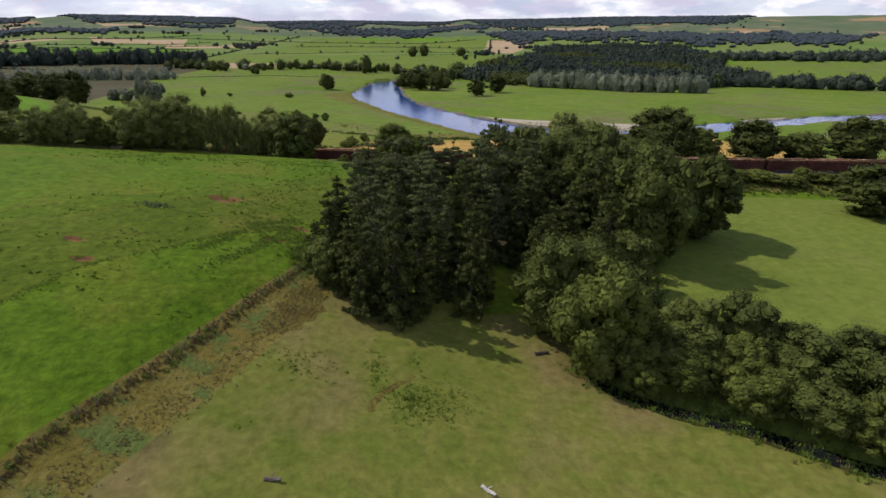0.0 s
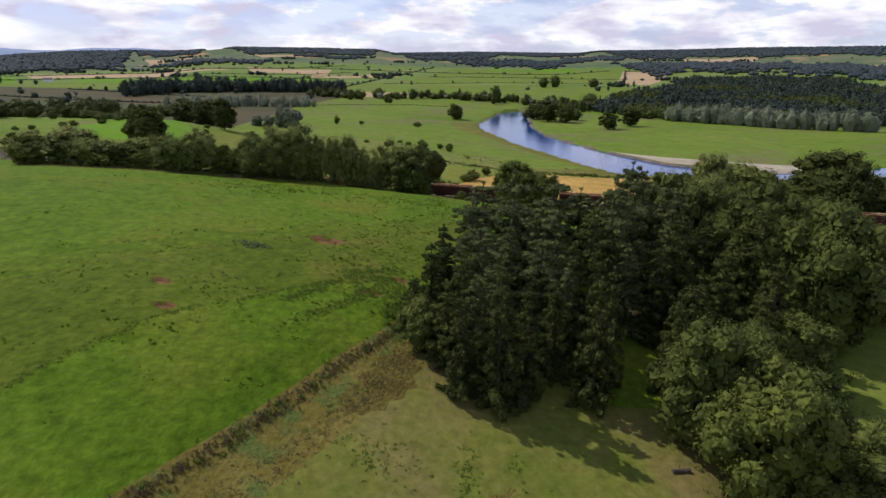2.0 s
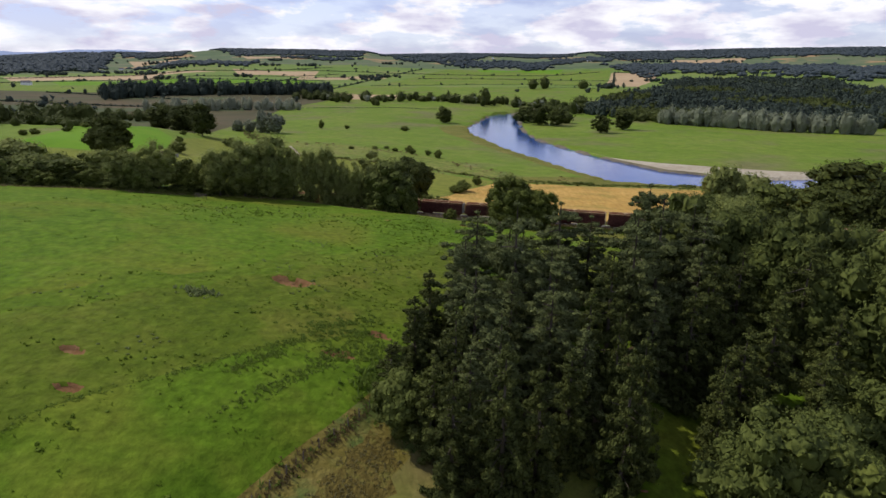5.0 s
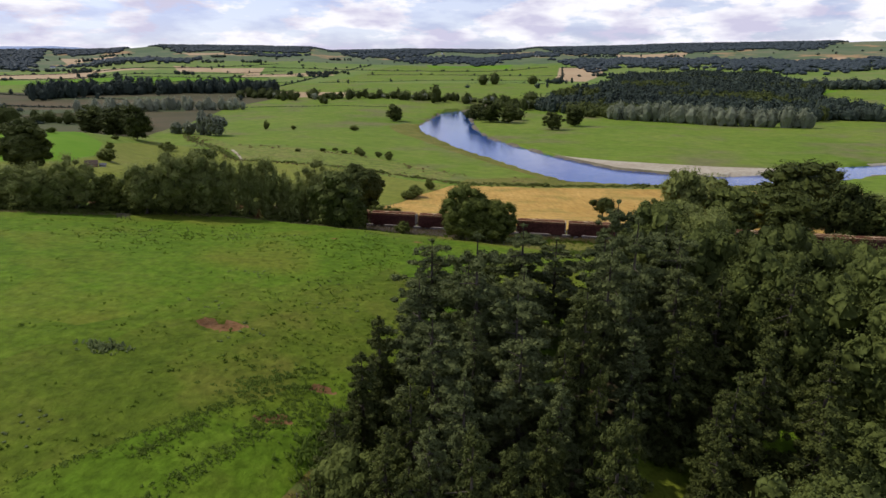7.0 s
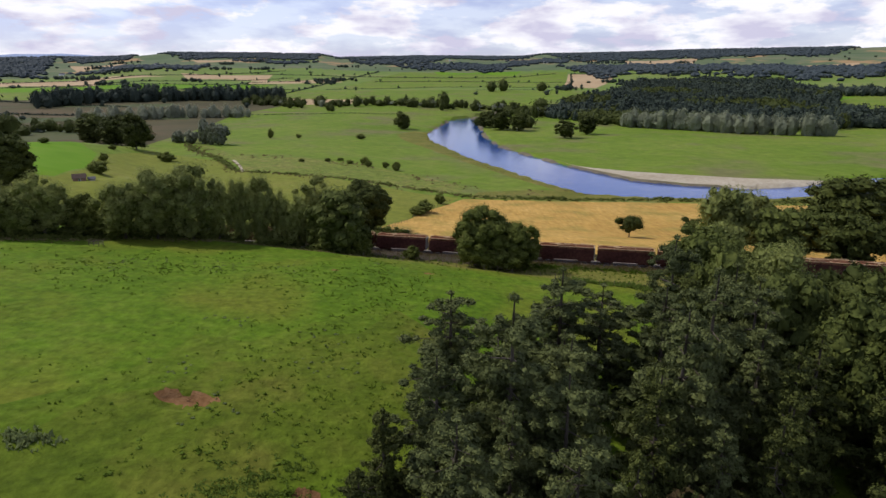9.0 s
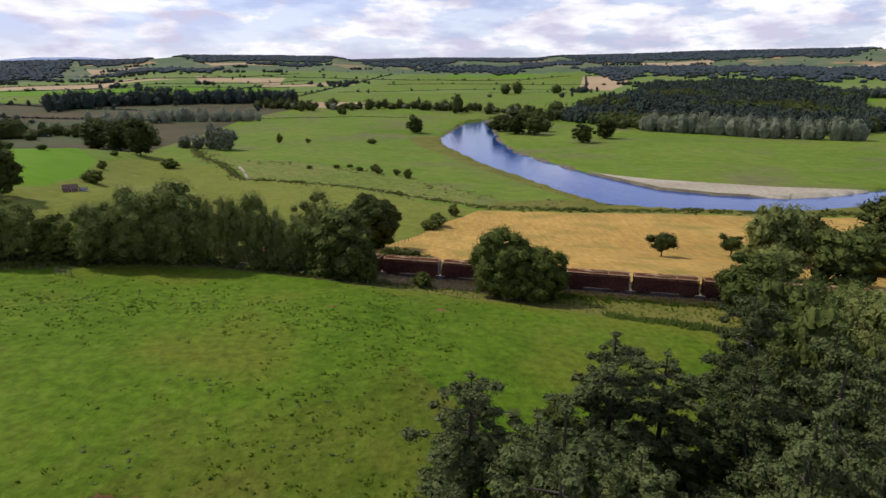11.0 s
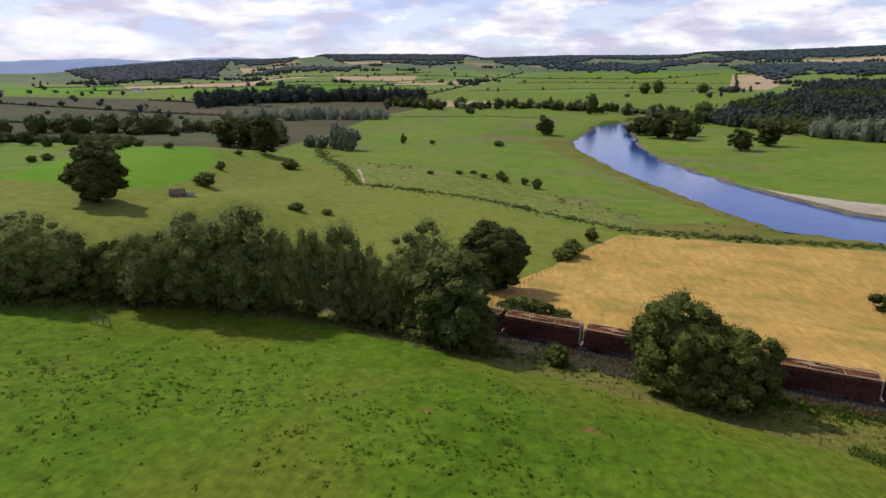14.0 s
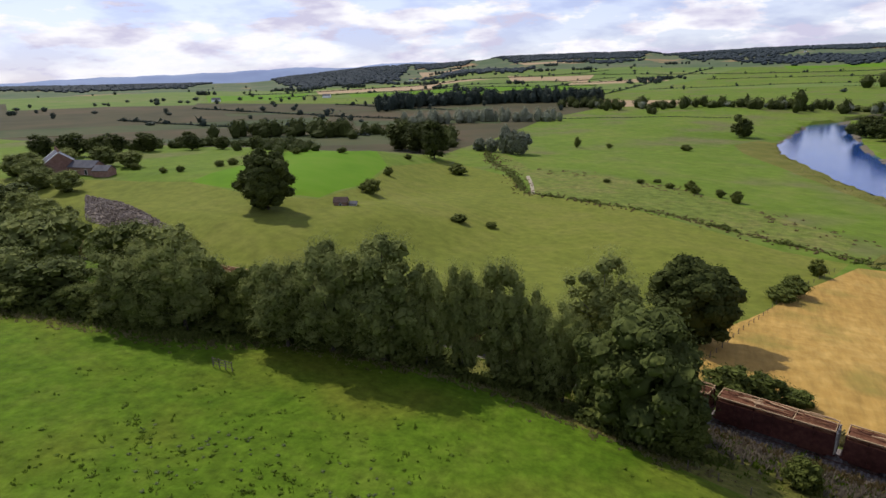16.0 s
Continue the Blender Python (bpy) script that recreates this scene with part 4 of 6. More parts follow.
# ---- along the brook ----
for kind, x, y, h, w in [
    ("sallow", 35, 52.6, 17, 14.6), ("alder", 30.6, 61, 16, 10.6), ("alder", 36.4, 62.6, 15.4, 10.4), ("alder", 42.4, 60.4, 12, 10), ("alder", 49.6, 52.6, 10.4, 10), ("sallow", 44.4, 54, 7.6, 9), ("sallow", 40.6, 48.4, 6, 8), ("alder", 56.8, 49.2, 11, 10.6), ("sallow", 53, 44.4, 8, 9), ("alder", 61.2, 42.6, 9.4, 10.6), ("alder", 65.4, 38, 11, 12.2),
    ("alder", 58.4, 38.6, 8, 8.6), ("alder", 46.4, 47.2, 8.6, 9), ("sallow", 51.6, 39.8, 6, 8), ("alder", 66.4, 30.4, 10, 10.4), ("alder", 73, 32.4, 11, 11), ("sallow", 71, 25.4, 9, 10), ("alder", 79, 26.6, 11, 11), ("alder", 85, 19.6, 11, 11), ("alder", 92.6, 14, 11, 11.4), ("alder", 101, 9, 11, 11.4),
    ("larch", 44, 75.6, 15, 7.4), ("sallow", 42, 69.6, 9, 9), ("larch", 49.6, 84, 17, 7.8), ("alder", 50.4, 76, 11, 9), ("alder", 61, 88, 24, 15.4), ("oak", 60.4, 118, 19, 14.6), ("alder", 66, 122.6, 17, 13.4), ("alder", 70, 108.4, 20, 14.4), ("oak", 80, 101.4, 19.4, 15.6), ("alder", 74.4, 114.6, 19, 13.4), ("oak", 67, 98, 20, 14),
    ("sallow", 45, 44.6, 6.4, 8), ("sallow", 52, 38.6, 6.6, 8.4), ("alder", 57.4, 33.6, 7, 8), ("sallow", 62.8, 28.6, 7, 8.4), ("alder", 68.4, 25, 7.4, 8), ("sallow", 39.6, 46.4, 5.6, 7), ("alder", 62, 165, 12, 12), ("sallow", 69.6, 160, 7.6, 10), ("alder", 63, 140, 15, 12), ("oak", 57, 146, 12, 12),
]:
    plant(kind, x, y, h, w, group="trees along the brook")
# ---- beyond the railway, and beside the field below it ----
for kind, x, y, h, w in [
    ("ash", 79.6, 190, 17, 11), ("ash", 76, 181, 9.6, 10), ("alder", 90, 182, 14, 14), ("oak", 103, 174, 13, 13), ("oak", 114, 170, 16, 12.6), ("alder", 121, 167.6, 13.4, 12.6), ("oak", 138.4, 164, 16, 21), ("alder", 155, 161, 12.4, 13.6), ("oak", 172.4, 158, 17.6, 19), ("alder", 190, 154, 15, 15),
    ("ash", 100.4, 217, 16, 14.4), ("oak", 128, 211, 21.6, 25), ("oak", 142, 222, 20, 23), ("alder", 120.6, 210, 11, 15), ("alder", 112, 204, 11, 13), ("oak", 139, 113, 13.6, 20), ("alder", 147, 100, 12, 14),
]:
    plant(kind, x, y, h, w, group="trees beyond the railway")
# ---- the row along the railway ----
for kind, x, y, h, w in [
    ("ash", -121, 175, 12, 13.4), ("ash", -128, 165, 10, 11.3), ("alder", -117, 164, 9.5, 11), ("ash", -109, 162, 8.4, 9), ("alder", -101.6, 164.4, 7.6, 9.6), ("sallow", -94.4, 164, 4.6, 7.4),
    ("ash", -86.4, 166.4, 10.6, 10.4), ("ash", -78.6, 168.4, 12.6, 10.4), ("alder", -82.4, 165, 8.4, 6.6), ("sallow", -90, 171, 8, 8), ("alder", -83, 174, 9, 9), ("sallow", -75, 176, 8.4, 8.4), ("sallow", -72.8, 174, 7, 7), ("sallow", -68.6, 179, 8.4, 6.6),
    ("ash", -64.2, 173, 12.2, 9.6), ("ash", -58, 175, 14.8, 11), ("alder", -55.2, 179.6, 13.4, 9), ("ash", -51, 176.6, 17, 12.6), ("ash", -45.8, 179.4, 14, 6.4), ("ash", -41.6, 182, 15.4, 6), ("ash", -37.6, 185.2, 17.2, 8.2), ("ash", -33, 186.2, 14.8, 5.8), ("ash", -28.6, 185.6, 13.2, 6.4),
    ("birch", -27, 201, 17, 12), ("alder", -23.6, 183, 9.6, 6.4), ("alder", -18, 181, 15.4, 14.4), ("sallow", -13.5, 178.5, 6, 6.5),
    ("bush", -1, 179.4, 3.4, 3.6), ("sycamore", 15.4, 175.0, 14.4, 14), ("sycamore", 23.0, 173.4, 11, 11), ("bush", 19.4, 171.4, 6, 9),
]:
    plant(kind, x, y, h, w, group="row beside the railway")
plant("oak", -138, 250.5, 17.6, 17, "very broad dark oak standing alone on grazed knoll", dense=True)
plant("oak", -15.3, 221, 15, 14, "dark rounded oak at the corner of ripe wheat", dense=True)
for k, (x, y) in enumerate([(-125, 163), (-112, 163), (-104, 160), (-90, 165), (-82, 167), (-75, 172), (-67, 174), (-61, 175.4), (-55, 177.4), (-49, 179.4), (-44, 182), (-36, 185), (-31, 185.4), (-22, 181)]):
    plant("bush", x, y, 2.6 + (k * 7 % 5) * 0.45, 6 + (k * 3 % 4) * 0.6, "dark bramble and hazel undergrowth beneath the railway trees", "undergrowth beside the railway")
# ---- single trees and thorns over the valley ----
for kind, x, y, h, w in [
    ("thorn", 69, 227.8, 7.2, 7), ("thorn", 91.7, 231.5, 6.6, 5.8), ("bush", -134.4, 301, 5.5, 7.3), ("oak", -240.5, 505.9, 22, 24), ("oak", -184.3, 449.4, 23, 19), ("oak", -217.2, 491.1, 22, 24),
    ("bush", -149.3, 409.3, 5.4, 9), ("oak", -15.1, 719, 16.9, 17.9), ("oak", 137.9, 602.6, 16.5, 19.3), ("oak", 166.6, 632.2, 19.2, 19.2), ("oak", 91, 705.1, 23, 25.8), ("oak", 108.2, 686.3, 19.4, 22.2), ("oak", 78.9, 734.9, 18.5, 22.2),
    ("bush", -120.9, 553.5, 7.2, 4.7), ("bush", -99.8, 562.3, 3.7, 4.3), ("bush", -49.2, 585.8, 4.3, 7.2), ("bush", -31.8, 413.5, 4.2, 4.6), ("bush", -18.4, 402.3, 3.8, 3.8), ("bush", -11.9, 392.9, 4.9, 4.9),
    ("willow", -148.3, 503.4, 15.5, 15), ("willow", -159.4, 507.9, 18, 8.4), ("willow", -171, 512, 9.4, 10), ("willow", -182, 516, 8.6, 9), ("bush", 3.1, 270, 4.4, 6.5), ("bush", 0.4, 264, 3.4, 6), ("bush", 10.1, 293.1, 4.3, 3.8), ("bush", -93.8, 292.2, 2.6, 5.1), ("bush", -84.5, 297.7, 2.1, 3.7),
    ("bush", -26.4, 207.1, 2.8, 6), ("bush", -20.7, 204.4, 2.3, 4.4),
]:
    plant(kind, x, y, h, w)

# ---- railway: rails, sleepers and a standing timber train ----
def box(bm, x0, x1, y0, y1, z0, z1):
    v = [bm.verts.new((x, y, z)) for x in (x0, x1) for y in (y0, y1) for z in (z0, z1)]
    for f in ((0, 1, 3, 2), (4, 6, 7, 5), (0, 4, 5, 1), (2, 3, 7, 6), (0, 2, 6, 4), (1, 5, 7, 3)):
        bm.faces.new([v[k] for k in f])


def box_bm(*sizes):
    bm = bmesh.new()
    for s in sizes:
        box(bm, *s)
    return bm


def along(x0, x1, step):
    """Points about a step apart along the railway, with the way it runs."""
    out, x = [], x0
    while x < x1:
        y = float(track_y(x)); slope = (float(track_y(x + 1)) - float(track_y(x - 1))) / 2
        out.append((x, y, math.atan(slope)))
        x += step * math.cos(math.atan(slope))
    return out


def railway():
    track = new("railway_track")
    tagged(track, "single railway track on pale ballast between rough grass banks", "railway")
    for side in (-0.75, 0.75):
        v, f = [], []
        for x, y, a in along(-330, 300, 4):
            nx, ny = -math.sin(a), math.cos(a)
            for o, z in ((-0.035, 0.2), (0.035, 0.2), (0.07, 0.04), (-0.07, 0.04)):
                v.append((x + nx * (side + o), y + ny * (side + o), RAIL_BED + 0.1 + z))
        for k in range(len(v) // 4 - 1):
            f += [(4 * k + i, 4 * k + (i + 1) % 4, 4 * k + 4 + (i + 1) % 4, 4 * k + 4 + i) for i in range(4)]
        part("rail", mesh_of("rail", v, f), M_RAIL, track)
    first = part("sleeper", box_bm((-0.12, 0.12, -1.25, 1.25, -0.1, 0.12)), M_CONCRETE, track)
    rest = []
    for k, (x, y, a) in enumerate(along(-88, 100, 0.68)):
        ob = first if not k else new("sleeper", first.data)
        ob.parent = track
        ob.matrix_basis = Matrix.Translation((x, y, RAIL_BED + 0.06)) @ Matrix.Rotation(a, 4, "Z")


def wagon(last_of_set):
    """A bogie timber wagon 13 m long, loaded with logs between steel sides; it stands along x on the rails."""
    w = new("timber_wagon")
    part("underframe", box_bm((-6.4, 6.4, -1.15, 1.15, 0.95, 1.2), (-6.4, 6.4, -1.3, -1.1, 0.75, 1.25), (-6.4, 6.4, 1.1, 1.3, 0.75, 1.25)), M_WAGON, w)
    for x in (-4.3, 4.3):
        part("bogie", box_bm((x - 1.5, x + 1.5, -1.05, -0.9, 0.4, 0.75), (x - 1.5, x + 1.5, 0.9, 1.05, 0.4, 0.75), (x - 0.25, x + 0.25, -1.0, 1.0, 0.5, 0.95)), M_WAGON, w)
        for dx in (-0.9, 0.9):
            v, f = [], []
            for y in (-0.8, 0.8):
                tube(v, f, (x + dx, y - 0.07, 0.45), (x + dx, y + 0.07, 0.45), 0.45, 0.45, 14)
            tube(v, f, (x + dx, -0.8, 0.45), (x + dx, 0.8, 0.45), 0.08, 0.08, 8)
            part("wheelset", mesh_of("wheelset", v, f), M_RAIL, w)
    for side in (-1, 1):
        for x in np.linspace(-6.3, 6.3, 7):
            part("stanchion", box_bm((x - 0.07, x + 0.07, side * 1.34 - 0.07, side * 1.34 + 0.07, 1.0, 3.95)), M_WAGON, w)
        for x0 in np.linspace(-6.3, 4.2, 6):
            part("side_panel", box_bm((x0 + 0.07, x0 + 2.03, side * 1.3 - 0.03, side * 1.3 + 0.03, 1.2, 3.35)), M_WAGON, w)
    lay = np.random.default_rng(3)
    v, f = [], []
    ev, ef = [], []
    for bay, (a, b) in enumerate(((-6.2, -2.2), (-2.0, 2.0), (2.2, 6.2))):
        rows = 8
        for r in range(rows):
            n = 7 if r < 6 else 6
            for k in range(n):
                rad = lay.uniform(0.14, 0.2)
                y = (k - (n - 1) / 2) * 0.36 + lay.uniform(-0.05, 0.05)
                z = 1.4 + r * 0.34 + lay.uniform(-0.04, 0.05)
                da, db = lay.uniform(-0.1, 0.12), lay.uniform(-0.12, 0.1)
                if 0 < r < rows - 3 and 0 < k < n - 1:
                    continue
                tube(v, f, (a + da, y, z), (b + db, y + lay.uniform(-0.05, 0.05), z + lay.uniform(-0.04, 0.04)), rad, rad * 0.85, 7)
        for k in range(4):
            y = lay.uniform(-1.0, 1.0)
            tube(v, f, (a + lay.uniform(0, 1), y, 4.12), (b - lay.uniform(0, 0.8), y + lay.uniform(-0.3, 0.3), 4.15), 0.09, 0.07, 6)
    part("log_load", mesh_of("log_load", v, f), M_LOG, w, "stacked brown conifer logs")
    for x in (-6.3, -2.1, 2.1, 6.3):
        part("top_bar", box_bm((x - 0.04, x + 0.04, -1.4, 1.4, 3.92, 4.0)), M_LOGEND, w, "pale timber cross bar")
    for y in (-1.36, 1.36):
        part("top_rail", box_bm((-6.35, 6.35, y - 0.06, y + 0.06, 3.86, 3.98)), M_LOGEND, w, "pale timber top rail")
    for k in range(9):
        v, f = [], []
        x, y = lay.uniform(-5.6, 5.6), lay.uniform(-1.1, 1.1)
        dx, dy = lay.uniform(0.9, 1.9), lay.uniform(-0.35, 0.35)
        tube(v, f, (x - dx, y - dy, lay.uniform(4.05, 4.2)), (x + dx, y + dy, lay.uniform(4.05, 4.3)), 0.08, 0.06, 6)
        part("loose_log", mesh_of("loose_log", v, f), M_LOGEND, w, "pale loose log on top of the load")
    if last_of_set:
        part("end_bulkhead", box_bm((6.42, 6.5, -1.3, 1.3, 1.0, 3.7), (6.5, 6.62, -0.15, 0.15, 1.0, 3.7), (6.5, 6.62, -1.2, -1.0, 1.0, 3.7), (6.5, 6.62, 1.0, 1.2, 1.0, 3.7)),
             M_PALE, w, "pale weathered end bulkhead")
    for end in (-6.51, 6.51):
        part("buffer_beam", box_bm((end - 0.1, end + 0.1, -1.25, 1.25, 0.8, 1.15)), M_WAGON, w)
    return tagged(w, "rusty dark red timber wagon stacked with logs", "railway wagon", "timber train")


def train():
    plain, ended = wagon(False), wagon(True)
    used, spots = set(), []
    # the pale ended gap falls near x = 5
    x = 5.0 - 13.66 / 2 - 13.66 * 18
    for k in range(38):
        a = math.atan((float(track_y(x + 5)) - float(track_y(x - 5))) / 10)
        spots.append((x, float(track_y(x)), a, k % 3 == 0))
        x += 13.66 * math.cos(a)
    for x, y, a, tail in spots:
        m = Matrix.Translation((x, y, RAIL_BED + 0.3)) @ Matrix.Rotation(a, 4, "Z")
        proto = ended if tail else plain
        if proto in used:
            copy_thing(proto, m)
        else:
            proto.matrix_basis = m
            used.add(proto)


railway()
train()


# ---- field barn and farmhouse on the knoll ----
def gabled(w, long, eave, ridge, over=0.25):
    """Walls of a gabled house as one shell, and its two roof slopes. The ridge runs along x."""
    bm = bmesh.new()
    hw, hl = w / 2, long / 2
    lower = [bm.verts.new((x, y, 0)) for x, y in ((-hl, -hw), (hl, -hw), (hl, hw), (-hl, hw))]
    upper = [bm.verts.new((x, y, eave)) for x, y in ((-hl, -hw), (hl, -hw), (hl, hw), (-hl, hw))]
    tops = [bm.verts.new((-hl, 0, ridge)), bm.verts.new((hl, 0, ridge))]
    bm.faces.new((lower[0], lower[1], upper[1], upper[0])); bm.faces.new((lower[2], lower[3], upper[3], upper[2]))
    bm.faces.new((lower[1], lower[2], upper[2], tops[1], upper[1])); bm.faces.new((lower[3], lower[0], upper[0], tops[0], upper[3]))
    slopes = []
    for side in (-1, 1):
        r = bmesh.new()
        drop = (ridge - eave) / hw * over
        a = [(-hl - over, side * (hw + over), eave - drop), (hl + over, side * (hw + over), eave - drop), (hl + over, 0, ridge), (-hl - over, 0, ridge)]
        lo = [r.verts.new((x, y, z + 0.02)) for x, y, z in a]; up = [r.verts.new((x, y, z + 0.2)) for x, y, z in a]
        r.faces.new(lo[::-1]); r.faces.new(up)
        for k in range(4):
            r.faces.new((lo[k], lo[(k + 1) % 4], up[(k + 1) % 4], up[k]))
        slopes.append(r)
    return bm, slopes


def house(name, x, y, turn, w, long, eave, ridge, wall, roof, label, windows=(), chimney=True, porch=False, barge=None):
    h = new(name)
    h.matrix_basis = Matrix.Translation((x, y, ground_z(x, y) - 0.2)) @ Matrix.Rotation(radians(turn), 4, "Z")
    bm, slopes = gabled(w, long, eave, ridge)
    part("wall", bm, wall, h)
    for r in slopes:
        part("roof", r, roof, h)
    if barge:
        for side in (-1, 1):
            for end in (-1, 1):
                v, f = [], []
                hx = end * (long / 2 + 0.3)
                tube(v, f, (hx, side * (w / 2 + 0.3), eave - 0.1), (hx, 0, ridge + 0.1), 0.2, 0.2, 4)
                part("bargeboard", mesh_of("bargeboard", v, f), barge, h, "white bargeboard")
    if chimney:
        for cx in (-long / 2 + 0.6, long / 2 - 0.6):
            part("chimney", box_bm((cx - 0.45, cx + 0.45, -0.4, 0.4, ridge - 0.8, ridge + 1.3), (cx - 0.2, cx + 0.2, -0.2, 0.2, ridge + 1.3, ridge + 1.7)), wall, h)
    for face, along_x, z0, ww, hh in windows:
        yy = face * (w / 2)
        win = part("window", box_bm((along_x - ww / 2, along_x + ww / 2, yy - 0.06, yy + 0.06, z0, z0 + hh)), M_WHITE, h, "white window frame")
        part("pane", box_bm((along_x - ww / 2 + 0.1, along_x + ww / 2 - 0.1, yy - 0.08, yy + 0.08, z0 + 0.1, z0 + hh - 0.1)), M_PANE, win)
    return tagged(h, label, "building")


house("field_barn", -126.2, 271.2, 25, 2.9, 4.3, 1.4, 2.7, M_STONE, M_TILE, "small red sandstone field barn with a brown tiled roof", chimney=False,
      windows=((-1, 0.0, 0.2, 0.8, 1.0),))
lean = house("barn_lean_to", -122.6, 272.9, 25, 2.4, 2.2, 0.9, 1.5, M_PALE, M_SLATE, "low pale lean-to shed beside the field barn", chimney=False)
house("farmhouse", -267, 268, -28, 12, 14, 4.8, 9.2, M_STONE, M_SLATE, "sandstone farmhouse with a slate roof and white gable boards", barge=M_WHITE,
      windows=((-1, -4, 0.9, 1.1, 1.4), (-1, 0, 0.9, 1.1, 1.4), (-1, 4, 0.9, 1.1, 1.4), (-1, -4, 3.2, 1.1, 1.2), (-1, 4, 3.2, 1.1, 1.2)))
house("outbuilding", -252, 270, 5, 6.5, 14, 3.2, 5.6, M_STONE, M_SLATE, "long low stone outbuilding with a slate roof by the farmhouse", chimney=False,
      windows=((-1, -3, 0.8, 1.0, 1.1), (-1, 3, 0.3, 1.6, 2.1)))
house("stone_shed", -240, 269, 15, 5, 7, 2.6, 4.4, M_STONE, M_SLATE, "small grey stone shed at the farmyard edge", chimney=False)


# ---- post and wire fence with its overgrown bank ----
def fence(name, line, step, label, wires=True, high=1.1):
    f_ob = new(name)
    spots = []
    for (ax, ay), (bx, by) in zip(line, line[1:]):
        n = max(1, round(math.hypot(bx - ax, by - ay) / step))
        spots += [(ax + (bx - ax) * k / n, ay + (by - ay) * k / n) for k in range(n)]
    spots.append(line[-1])
    v, f = [], []
    tube(v, f, (0, 0, -0.3), (0.01, 0, high), 0.07, 0.06, 6)
    me = mesh_of("post", v, f)
    me.materials.append(M_POST)
    tops = []
    for x, y in spots:
        p = new("post", me)
        p.parent = f_ob
        z = ground_z(x, y)
        p.matrix_basis = Matrix.Translation((x, y, z)) @ Matrix.Rotation(rng.uniform(-0.12, 0.12), 4, "X") @ Matrix.Rotation(rng.uniform(0, 6), 4, "Z") @ Matrix.Diagonal((1, 1, rng.uniform(0.85, 1.15), 1))
        tops.append((x, y, z))
    if wires:
        for h in (0.4, 0.75, 1.0):
            v = [(a + p, b, c + h + q) for a, b, c in tops for p, q in ((-0.008, 0), (0.008, 0), (0, 0.014))]
            f = [(3 * k + i, 3 * k + (i + 1) % 3, 3 * k + 3 + (i + 1) % 3, 3 * k + 3 + i) for k in range(len(tops) - 1) for i in range(3)]
            part("wire", mesh_of("wire", v, f), M_RAIL, f_ob)
    return tagged(f_ob, label, "fence")


fence("field_fence", FENCE, 2.4, "old wooden post and wire fence in brown grass")
fence("wheat_fence", [(-12.6, 209), (-7, 235), (1.4, 268), (14.6, 300)], 4, "post and wire fence along the ripe wheat")
fence("railway_fence", [(float(a), float(track_y(a)) - 17) for a in range(-12, 60, 6)], 3, "low post and wire fence below the railway bank", high=1.0)

# ---- woods, hedges and belts of trees over the valley ----
def clump_mesh(name, spots, mat, label, rough=0.3, sides=6, category="woodland", leaves=70, pointed=0.0):
    """Many far trees as one mesh, each a rough core in a shell of leaf sprays. Spots: x, y, height, width."""
    S = np.array(spots)
    n = len(S)
    z = land(S[:, 0], S[:, 1])
    rings = [(-0.02, 0.2), (0.16, 0.36), (0.45, 0.42), (0.7, 0.3), (0.86, 0.12)]
    a = np.linspace(0, 2 * math.pi, sides, endpoint=False)
    v = []
    turn = rng.uniform(0, 6, (n, 1))
    for h, r in rings:
        rr = r * rng.uniform(1 - rough, 1 + rough, (n, sides)) * (1 - pointed * h * 0.6)
        px = S[:, None, 0] + S[:, None, 3] * rr * np.cos(a + turn)
        py = S[:, None, 1] + S[:, None, 3] * rr * np.sin(a + turn)
        pz = z[:, None] + S[:, None, 2] * (h + rng.uniform(-0.05, 0.05, (n, sides)))
        v.append(np.stack([px, py, pz], -1))
    top = np.stack([S[:, 0], S[:, 1], z + S[:, 2] * 0.92], -1)[:, None]
    v = np.concatenate(v + [top], 1)
    per = v.shape[1]
    f = []
    for k in range(len(rings) - 1):
        for s in range(sides):
            p, q = k * sides + s, k * sides + (s + 1) % sides
            f += [(p, q, q + sides), (p, q + sides, p + sides)]
    for s in range(sides):
        f.append(((len(rings) - 1) * sides + s, (len(rings) - 1) * sides + (s + 1) % sides, per - 1))
    f = (np.array(f)[None] + per * np.arange(n)[:, None, None]).reshape(-1, 3)
    v = v.reshape(-1, 3)
    if leaves:
        d = rng.normal(0, 1, (n, leaves, 3)); d[..., 2] = np.abs(d[..., 2]) * 1.1 - 0.55
        d /= np.linalg.norm(d, axis=2, keepdims=True)
        up = 0.5 + 0.46 * d[..., 2]
        lump = 1 + 0.22 * np.sin(d[..., 0] * 5 + turn) * np.sin(d[..., 1] * 4 + 2 * turn) + rng.normal(0, 0.06, (n, leaves))
        out = lump * (1 - pointed * np.clip(up - 0.2, 0, 1) * 0.8)
        P = np.stack([S[:, None, 0] + S[:, None, 3] * 0.5 * d[..., 0] * out, S[:, None, 1] + S[:, None, 3] * 0.5 * d[..., 1] * out,
                      z[:, None] + S[:, None, 2] * np.clip(up * (0.7 + 0.3 * lump), 0.02, 1.15)], -1).reshape(-1, 3)
        N = (d + [0, 0, 0.25]).reshape(-1, 3)
        size = np.repeat((S[:, 3] * 0.4 + S[:, 2] * 0.3), leaves)[:, None] * 1.0 / math.sqrt(leaves)
        cv, cf = cards(P, N / np.linalg.norm(N, axis=1, keepdims=True), size)
        f = np.concatenate([f, cf + len(v)])
        v = np.concatenate([v, cv])
    ob = part(name, mesh_of(name, v, f), mat)
    return tagged(ob, label, category, kind="stuff")


